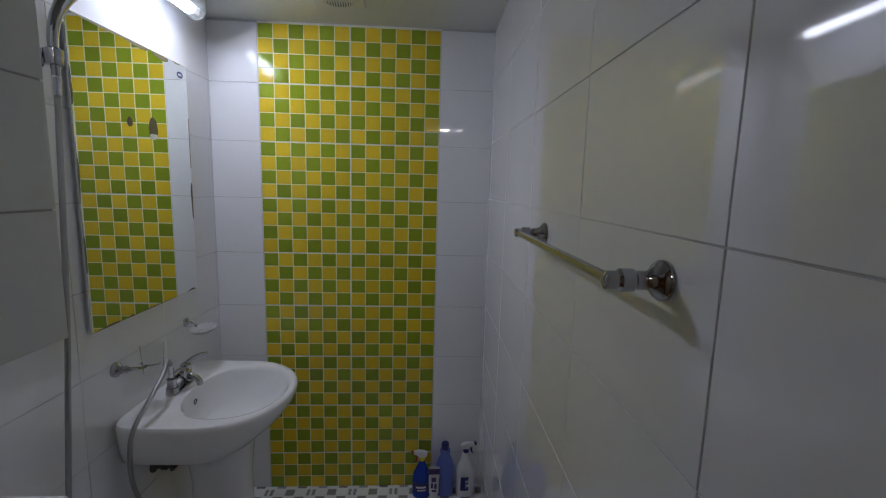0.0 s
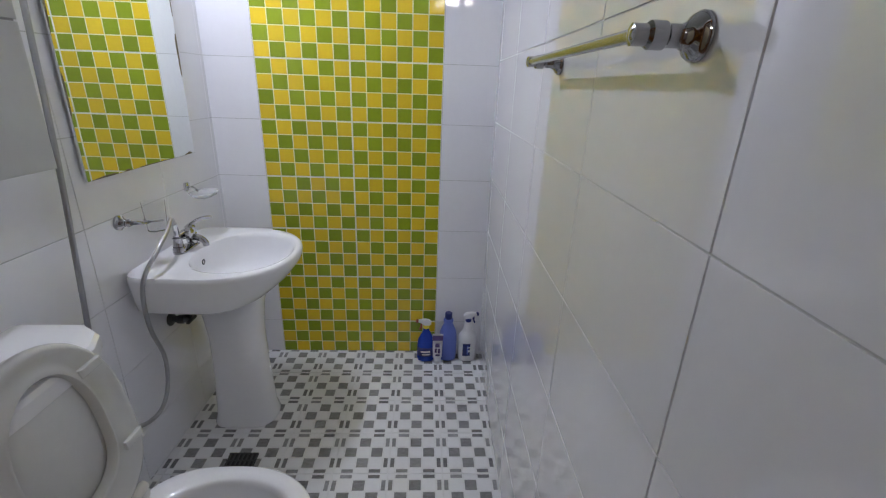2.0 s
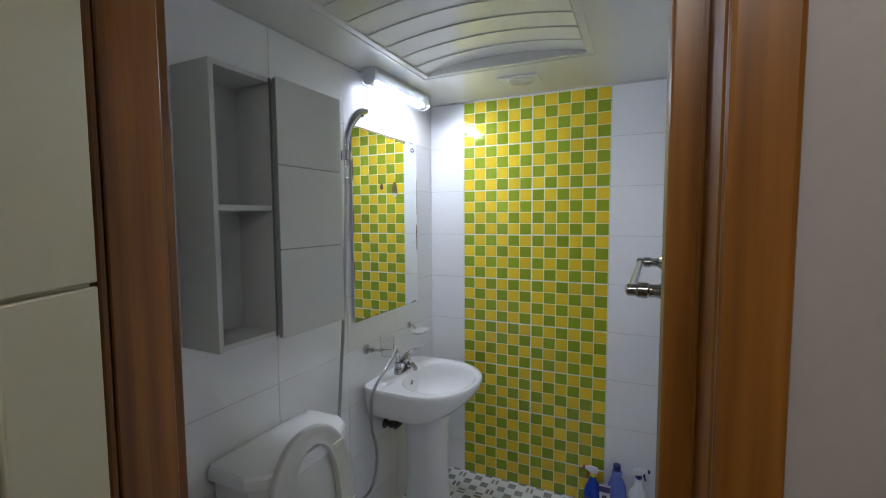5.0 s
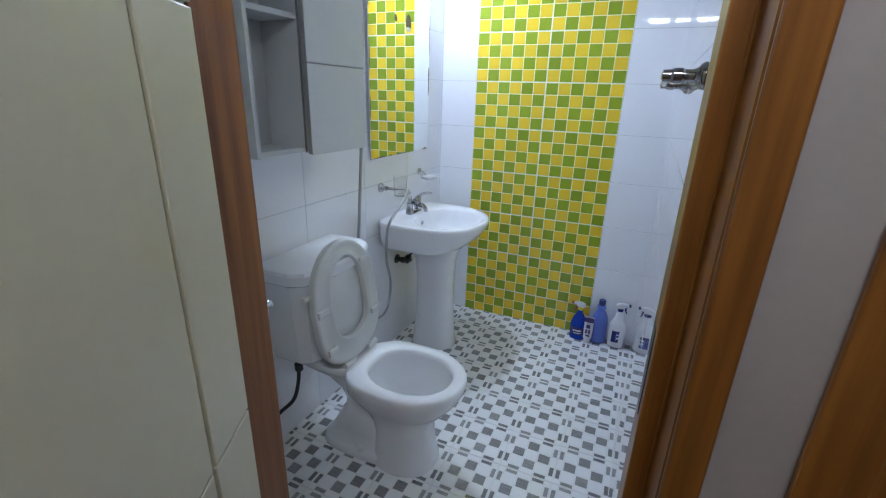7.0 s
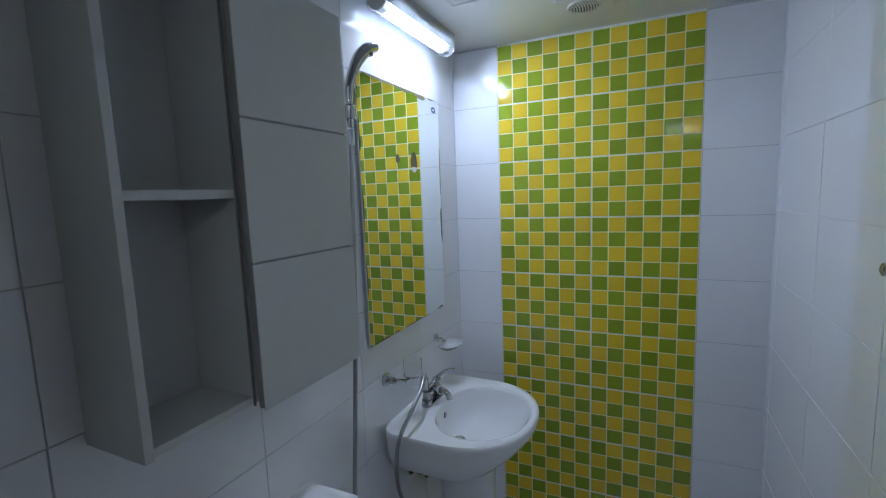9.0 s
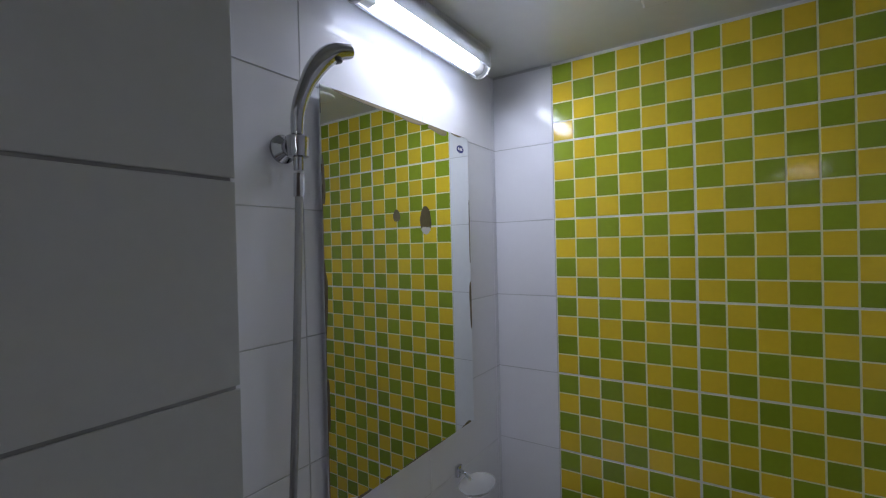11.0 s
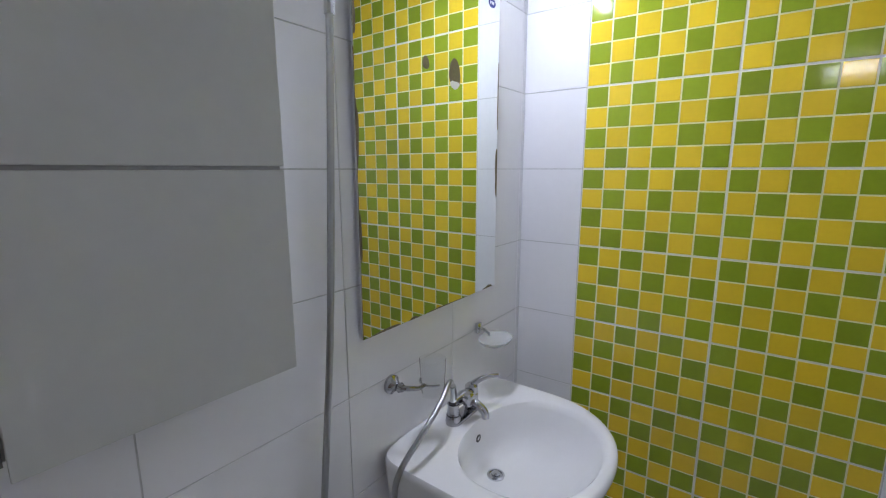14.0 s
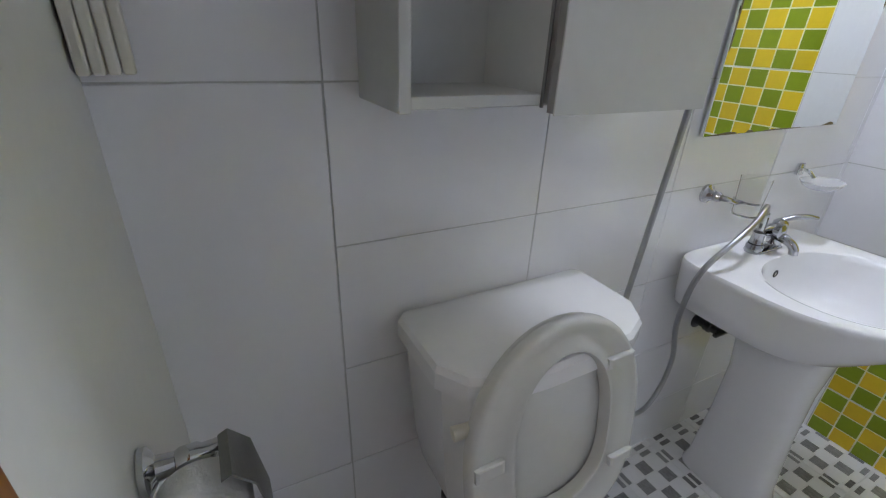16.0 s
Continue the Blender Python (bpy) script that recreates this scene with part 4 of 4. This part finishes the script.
    put("supply_hose", sweep(bmesh.new(), p, 0.0075, 8), M_DARK, ob, "black water supply hose", smooth=True)
    put("supply_nut", lathe(bmesh.new(), [(0.014, -0.02), (0.016, -0.016), (0.016, 0.008), (0.012, 0.012)], (-0.52, TY - 0.155, 0.395), "z", 12), M_DARK, ob)
    return ob


toilet()


# Grey, rough chrome; mutes the yellow mosaic mirrored in the bar.
M_BAR = vary(mat("muted_bar_chrome", (0.42, 0.42, 0.42), 0.22, 1.0), 0.08, 20, 150)


# ---- towel rail ----
def towel_rail():
    ya, yb_, z = -1.563, -1.030, 1.412
    ob = thing("towel_rail", "chrome wall towel rail", "towel rail", (XR, (ya + yb_) / 2, z))
    for y in (ya, yb_):
        prof = [(0.025, -0.001), (0.025, -0.005), (0.021, -0.011), (0.016, -0.014), (0.0115, -0.022), (0.0115, -0.036), (0.0140, -0.039), (0.0140, -0.054), (0.0110, -0.058), (0.0110, -0.072), (0.005, -0.075)]
        put("post", lathe(bmesh.new(), prof, (XR, y, z), "x", 22), M_CHROME_DARK, ob, smooth=True)
    put("bar", sweep(bmesh.new(), [(XR - 0.065, ya, z), (XR - 0.065, (ya + yb_) / 2, z), (XR - 0.065, yb_, z)], 0.0075, 14), M_BAR, ob, smooth=True)
    return ob


slant(towel_rail(), XR)


# ---- paper holder on the door wall ----
def paper_holder():
    xc, z = -0.322, 0.868
    ob = thing("paper_holder", "chrome toilet paper holder with a metal flap", "paper holder", (xc, YF, z))
    for x in (xc - 0.064, xc + 0.064):
        put("post", lathe(bmesh.new(), [(0.024, 0.001), (0.024, 0.007), (0.013, 0.014), (0.011, 0.03), (0.0135, 0.034), (0.0135, 0.05), (0.011, 0.054), (0.011, 0.078), (0.006, 0.08)], (x, YF, z), "y", 18), M_CHROME, ob, smooth=True)
    put("rod", lathe(bmesh.new(), [(0.006, -0.064), (0.006, 0.064)], (xc, YF + 0.068, z), "x", 12), M_CHROME, ob, smooth=True)
    p = [(YF + 0.072, z + 0.030), (YF + 0.080, z + 0.034), (YF + 0.098, z + 0.012), (YF + 0.108, z - 0.055)]
    bm = rings(bmesh.new(), [[(x, y, zz) for y, zz in p] + [(x, y - 0.0015, zz - 0.0015) for y, zz in p[::-1]] for x in (xc - 0.052, xc + 0.004)])
    put("flap", bm, M_BRUSHED, ob, "bent metal flap", smooth=True)
    bm = lathe(bmesh.new(), [(0.02, -0.046), (0.040, -0.046), (0.042, -0.044), (0.042, 0.044), (0.040, 0.046), (0.02, 0.046)], (xc, YF + 0.050, z - 0.028), "x", 28)
    sheet = boxm((xc - 0.050, YF + 0.0125, z - 0.30), (xc + 0.050, YF + 0.0140, z - 0.03))
    put("paper_tail", sheet, M_PAPER, ob, "hanging toilet paper sheet")
    put("paper_roll", bm, M_PAPER, ob, "white toilet paper roll", smooth=True)
    return ob


paper_holder()


def corner_duct():
    ob = thing("corner_duct", "short cream ridged plastic trunking in the wall corner", "duct", (XL, YF + 0.03, 1.203))
    for k in range(4):
        y = YF + 0.004 + 0.013 * k
        put("ridge", boxm((XL + 0.001, y, 1.203), (XL + 0.018 + 0.006 * (3 - k), y + 0.0125, 1.340 - 0.013 * k), 0.003, 2), M_LEVER, ob)
    return ob


slant(corner_duct())


# ---- ceiling vent ----
def ceiling_vent():
    cx, cy = 0.0, -0.278
    ob = thing("ceiling_vent", "cream plastic ceiling vent with a round grille", "vent", (cx, cy, ZC))
    z = ZC - 0.0005
    put("plate", boxm((cx - 0.095, cy - 0.072, z - 0.012), (cx + 0.095, cy + 0.072, z), 0.007, 2), M_CEIL, ob)
    # Black disc lies on the plate in place of the opening's shade.
    put("opening_shade", lathe(bmesh.new(), [(0.055, -0.0135), (0.055, -0.0122)], (cx, cy, z), "z", 32), M_DARK, ob, "black disc in place of the shaded opening")
    for k in range(-5, 6):
        x = cx + 0.0095 * k
        h = math.sqrt(max(0.054 ** 2 - (0.0095 * k) ** 2, 1e-5))
        pts = spline([(x - 0.004, cy - h, z - 0.0165), (x + 0.002, cy, z - 0.0165), (x - 0.004, cy + h, z - 0.0165)], 9)
        bm = rings(bmesh.new(), [[(p.x - 0.0026, p.y, p.z - 0.003), (p.x + 0.0026, p.y, p.z - 0.003), (p.x + 0.0026, p.y, p.z + 0.003), (p.x - 0.0026, p.y, p.z + 0.003)] for p in pts])
        put("slat", bm, M_CEIL, ob)
    ring = [(cx + 0.056 * math.cos(a), cy + 0.056 * math.sin(a), z - 0.015) for a in (2 * math.pi * k / 36 for k in range(37))]
    put("rim", sweep(bmesh.new(), ring, 0.004, 8, False), M_CEIL, ob, smooth=True)
    return ob


ceiling_vent()


# ---- floor drain ----
def floor_drain():
    cx, cy = -0.345, -0.765
    ob = thing("floor_drain", "grey metal floor drain grate", "drain", (cx, cy, 0))
    put("tray", boxm((cx - 0.055, cy - 0.055, 0.0005), (cx + 0.055, cy + 0.055, 0.003), 0.001), M_DARK, ob)
    for k in range(7):
        x = cx - 0.052 + 0.0165 * k
        put("bar", boxm((x, cy - 0.05, 0.0032), (x + 0.006, cy + 0.05, 0.0055)), M_DARKGREY, ob)
    for k in range(4):
        y = cy - 0.054 + 0.034 * k
        put("cross_bar", boxm((cx - 0.055, y, 0.0056), (cx + 0.055, y + 0.008, 0.0075), 0.001), M_DARKGREY, ob)
    return ob


floor_drain()


# ---- bottles in the corner ----
def bottle(name, label, at, profile, body_mat, squash=0.72, turn=0.0):
    ob = thing(name, label, "bottle", at)
    bm = lathe(bmesh.new(), profile, (0, 0, 0), "z", 28)
    bm.transform(Matrix.Rotation(turn, 4, "Z") @ Matrix.Diagonal((1, squash, 1, 1)))
    part("body", bm, body_mat, ob, smooth=True, angle=50)
    return ob


def label_band(ob, r, z0, z1, squash, turn, material, text, arc=2.2, name="label"):
    bm = bmesh.new()
    n = 14
    for z in (z0,):
        lo = []
        for dr in (0.0004, 0.0010):
            row = [[((r + dr) * math.cos(a), (r + dr) * math.sin(a), zz) for a in (-math.pi / 2 - arc / 2 + arc * k / n for k in range(n + 1))] for zz in (z0, z1)]
            lo.append(row[0] + row[1][::-1])
        rings(bm, lo)
    bm.transform(Matrix.Rotation(turn, 4, "Z") @ Matrix.Diagonal((1, squash, 1, 1)))
    part(name, bm, material, ob, text)


def trigger(ob, z, turn, m_head, m_tip, m_lever, label):
    """Spray head: neck, body, nozzle and trigger; points along local +x."""
    R = Matrix.Rotation(turn, 4, "Z")
    def add(name, bm, m, text=""):
        bm.transform(R)
        return part(name, bm, m, ob, text, smooth=True, angle=40)
    side = [(-0.020, 0.016), (-0.026, 0.034), (-0.016, 0.046), (0.012, 0.050), (0.040, 0.046), (0.043, 0.036), (0.018, 0.030), (0.012, 0.016)]
    head = rings(bmesh.new(), [[(x, y, z + zz) for x, zz in side] for y in (-0.011, 0.011)])
    bmesh.ops.bevel(head, geom=list(head.edges), offset=0.003, segments=2, affect="EDGES")
    add("spray_head", head, m_head, label)
    add("collar", lathe(bmesh.new(), [(0.0145, 0.0), (0.0155, 0.003), (0.0155, 0.014), (0.0125, 0.018)], (0, 0, z), "z", 18), m_lever)
    add("nozzle", boxm((0.0405, -0.009, z + 0.033), (0.052, 0.009, z + 0.047), 0.002), m_tip)
    lev = rings(bmesh.new(), [[(x, y, z + zz) for x, zz in ((0.020, 0.030), (0.030, 0.031), (0.030, 0.010), (0.036, -0.008), (0.030, -0.010), (0.022, 0.008))] for y in (-0.006, 0.006)])
    add("trigger", lev, m_tip)


b = bottle("spray_bottle", "blue spray bottle with a white and red trigger", (0.352, -0.075, 0.001),
           [(0.030, 0.0), (0.042, 0.004), (0.045, 0.02), (0.045, 0.09), (0.040, 0.125), (0.026, 0.155), (0.016, 0.175), (0.0135, 0.192)], M_BLUE, 0.66)
trigger(b, 0.190, math.pi * 1.02, M_WHITE, M_RED, M_YCOL, "white spray head")
label_band(b, 0.0455, 0.035, 0.085, 0.66, 0, M_NAVY, "dark blue label")
label_band(b, 0.0468, 0.058, 0.068, 0.66, 0.1, M_WHITE, "white bar of print", 1.3, "print")
label_band(b, 0.0468, 0.044, 0.050, 0.66, 0.1, M_WHITE, "white bar of print", 1.0, "print")

b = thing("cream_tube", "white and purple cream tube standing on its cap", "tube", (0.412, -0.098, 0.001))
loops = []
for z, a, c in ((0.018, 0.017, 0.015), (0.03, 0.023, 0.016), (0.08, 0.025, 0.013), (0.13, 0.026, 0.007), (0.158, 0.027, 0.0015), (0.168, 0.027, 0.0015)):
    loops.append(flat(egg(0, 0, a, a, c, 28), z))
part("body", rings(bmesh.new(), loops), M_WHITE, b, smooth=True)
part("cap", lathe(bmesh.new(), [(0.018, 0.0), (0.019, 0.002), (0.018, 0.018)], (0, 0, 0), "z", 20), M_WHITE, b, smooth=True)
bm = boxm((-0.026, -0.0125, 0.135), (0.026, -0.0095, 0.164), 0.0005)
part("print", bm, M_PURPLE, b, "purple printed band")
bm = bmesh.new()
for k, (x0, x1, z0, z1) in enumerate(((-0.012, 0.010, 0.098, 0.120), (-0.014, -0.004, 0.065, 0.090), (0.002, 0.013, 0.062, 0.088), (-0.010, 0.012, 0.045, 0.055))):
    box(bm, (x0, -0.0165, z0), (x1, -0.0145, z1))
part("print", bm, M_PURPLE, b, "purple printed marks")

b = bottle("detergent_bottle", "lilac-blue detergent bottle with a navy cap", (0.466, -0.060, 0.001),
           [(0.036, 0.0), (0.044, 0.004), (0.046, 0.02), (0.046, 0.135), (0.042, 0.165), (0.030, 0.195), (0.021, 0.212), (0.026, 0.222), (0.024, 0.236), (0.0165, 0.242)], M_LILAC, 0.78)
part("cap", lathe(bmesh.new(), [(0.0185, 0.2395), (0.0190, 0.242), (0.0185, 0.268), (0.016, 0.271)], (0, 0, 0), "z", 24), M_NAVY, b, smooth=True)

b = bottle("spray_bottle", "white spray bottle with a blue label", (0.568, -0.066, 0.001),
           [(0.034, 0.0), (0.043, 0.004), (0.046, 0.02), (0.046, 0.11), (0.0465, 0.13), (0.043, 0.150), (0.030, 0.170), (0.022, 0.188), (0.019, 0.215), (0.0145, 0.228)], M_WHITE, 0.74)
trigger(b, 0.226, 0.12, M_WHITE, M_NAVY, M_NAVY, "white spray head")
label_band(b, 0.0465, 0.04, 0.112, 0.74, 0.35, M_NAVY, "navy blue label", 1.7)
label_band(b, 0.0478, 0.050, 0.100, 0.74, -0.35, M_LILAC, "light blue printed patch", 0.7, "print")
label_band(b, 0.0478, 0.062, 0.074, 0.74, 0.55, M_WHITE, "white bar of print", 0.8, "print")
label_band(b, 0.0478, 0.086, 0.092, 0.74, 0.55, M_WHITE, "white bar of print", 0.9, "print")


# ---- tiles ----
TILE_CACHE = {}


def slab_mesh(name, w, h, t, material, bevel=0.0015):
    """A tile lying in local xy, its face at z = 0 and its back at z = -t."""
    key = (name, round(w, 4), round(h, 4), t)
    if key not in TILE_CACHE:
        TILE_CACHE[key] = mesh_of(name, box(bmesh.new(), (-w / 2, -h / 2, -t), (w / 2, h / 2, 0), bevel), material)
    return TILE_CACHE[key]


def tile_at(name, me, m, parent):
    ob = new(name, me)
    ob.matrix_basis = m
    ob.parent = parent
    return ob


GAP = 0.0024
rnd = random.Random(3)


def rows_z(shift=0.0):
    z, out = ROW0 + shift, [(0.0, ROW0 + shift)]
    while z < ZC - 0.01:
        out.append((z, min(z + ROWH, ZC)))
        z += ROWH
    return out


def spans(joints, lo, hi):
    cuts = [lo] + sorted(j for j in joints if lo + 0.004 < j < hi - 0.004) + [hi]
    return list(zip(cuts, cuts[1:]))


def tile_wall(parent, axis, place, joints, lo, hi, shift, skip=None):
    for z0, z1 in rows_z(shift):
        for a, b_ in spans(joints, lo, hi):
            if skip and skip(a, z0):
                continue
            w, h = b_ - a - GAP, z1 - z0 - GAP
            me = slab_mesh("tile", w, h, 0.006, M_TILE, 0.0005)
            c, z = (a + b_) / 2, (z0 + z1) / 2
            j = [rnd.uniform(-0.12, 0.12) for _ in range(2)]
            if axis == "x+":
                m = pose(place, c, z, 90, 0, 90)
            elif axis == "x-":
                m = pose(place, c, z, 90, 0, -90)
            else:
                m = pose(c, place, z, 90, 0, 0)
            tile_at("tile", me, m @ pose(0, 0, 0, j[0], j[1], 0), parent)


tile_wall(wall_left, "x+", XL, [-0.026, -0.428, -0.830, -1.232, -1.634], YF - 0.004, YB, 0.0, lambda a, z: a < -1.7 and 0.4 < z < 1.1)
tile_at("tile", slab_mesh("tile", 0.270 - GAP, ROWH * 3 - GAP, 0.006, M_TILE), pose(XL, YF - 0.004 + 0.135, ROW0 + ROWH * 2.5, 90, 0, 90), wall_left)
tile_wall(wall_right, "x-", XR, [-0.054, -0.456, -0.858, -1.260, -1.662], YF + 0.0, YB, 0.02)
tile_wall(wall_back, "y", YB, [], XL - 0.004, -TILEW, 0.0)
tile_wall(wall_back, "y", YB, [], TILEW, XR + 0.004, 0.0)

M_WHITE_GROUT = vary(mat("white_grout", (0.80, 0.79, 0.72), 0.7), 0.08, 12, 90, bump=0.2)
part("grout_bed", boxm((-TILEW + 0.001, YB + 0.0016, 0.002), (TILEW - 0.001, YB + 0.004, ZC)), M_WHITE_GROUT, wall_back, "white grout between the mosaic tiles")

# mosaic strip: pressed tiles of six by four glazed squares
CW, CH = (TILEW - 0.003) / 6, (ROWH - 0.003) / 4
SQ = slab_mesh("mosaic", CW - 0.0046, CH - 0.0042, 0.003, M_YELLOW, 0.0006)
SQG = mesh_of("mosaic", box(bmesh.new(), (-CW / 2 + 0.0023, -CH / 2 + 0.0021, -0.003), (CW / 2 - 0.0023, CH / 2 - 0.0021, 0), 0.0006), M_GREEN)
for ri, (z0, z1) in enumerate(rows_z(0.0)):
    for half in (0, 1):
        x0 = -TILEW + TILEW * half
        me = slab_mesh("mosaic_tile", TILEW - 0.0040, z1 - z0 - 0.0040, 0.006, M_MOSAIC_BODY, 0.0008)
        base = tile_at("mosaic_tile", me, pose(x0 + TILEW / 2, YB + 0.0012, (z0 + z1) / 2, 90, 0, 0), wall_back)
        for r in range(4):
            zt = z1 - 0.0015 - CH * r
            if zt <= z0 + 0.012:
                continue
            zb = max(zt - CH, z0)
            for c in range(6):
                green = (r + c) % 2 == 0
                xc = CW * (c - 2.5)
                if zt - zb > CH - 0.002:
                    sq, zc_ = (SQG if green else SQ), zt - CH / 2
                else:
                    h = zt - zb - 0.0040
                    key = ("cut", green)
                    if key not in TILE_CACHE:
                        TILE_CACHE[key] = mesh_of("mosaic", box(bmesh.new(), (-CW / 2 + 0.0023, -h / 2, -0.003), (CW / 2 - 0.0023, h / 2, 0), 0.0006), M_GREEN if green else M_YELLOW)
                    sq, zc_ = TILE_CACHE[key], (zt + zb) / 2
                o = new("mosaic", sq)
                o.matrix_basis = pose(xc, zc_ - (z0 + z1) / 2, 0.0012, rnd.uniform(-0.15, 0.15), rnd.uniform(-0.15, 0.15), 0)
                o.parent = base

# floor tiles with printed squares and bars
FT = 0.203
CELL = FT / 4


def floor_tile_mesh():
    bm = box(bmesh.new(), (-FT / 2 + 0.0012, -FT / 2 + 0.0012, -0.006), (FT / 2 - 0.0012, FT / 2 - 0.0012, -0.0004), 0.0008, index=1)

    def pad(cx, cy, w, h, index):
        lim = FT / 2 - 0.0022
        x0, x1, y0, y1 = max(cx - w / 2, -lim), min(cx + w / 2, lim), max(cy - h / 2, -lim), min(cy + h / 2, lim)
        if x1 - x0 > 0.003 and y1 - y0 > 0.003:
            box(bm, (x0, y0, -0.0006), (x1, y1, 0.0), 0.0, index=index)
    s = CELL * 0.84
    bar = CELL * 0.29
    for i in range(5):
        for j in range(5):
            x, y = -FT / 2 + CELL * i, -FT / 2 + CELL * j
            if j == 2:
                pad(x, y, s if i % 2 else CELL * 0.97, s if i % 2 else CELL * 0.97, 2 if i % 2 else 0)
            elif j in (1, 3):
                if i == 2:
                    pad(x, y, s, s, 2)
                elif i in (0, 4):
                    d = 1 if i == 0 else -1
                    pad(x + d * CELL * 0.25, y, bar, s, 2)
                else:
                    pad(x, y, CELL * 0.97, CELL * 0.97, 0)
            else:
                d = 1 if j == 0 else -1
                if i % 2:
                    pad(x, y + d * CELL * 0.25, s, bar, 2)
                else:
                    pad(x, y, CELL * 0.97, CELL * 0.97, 0)
    return mesh_of("tile", bm, [M_FLOOR, M_LINE, M_MARK])


FTM = floor_tile_mesh()
xs = [0.2125 + FT / 2 + FT * k for k in range(-5, 3)]
ys = [-0.804 + FT / 2 + FT * k for k in range(-6, 5)]
for x in xs:
    for y in ys:
        if x + FT / 2 < XL or x - FT / 2 > XR or y - FT / 2 > YB or y + FT / 2 < YF - 0.01:
            continue
        tile_at("tile", FTM, pose(x, y, 0, rnd.uniform(-0.05, 0.05), rnd.uniform(-0.05, 0.05), 0), floor)
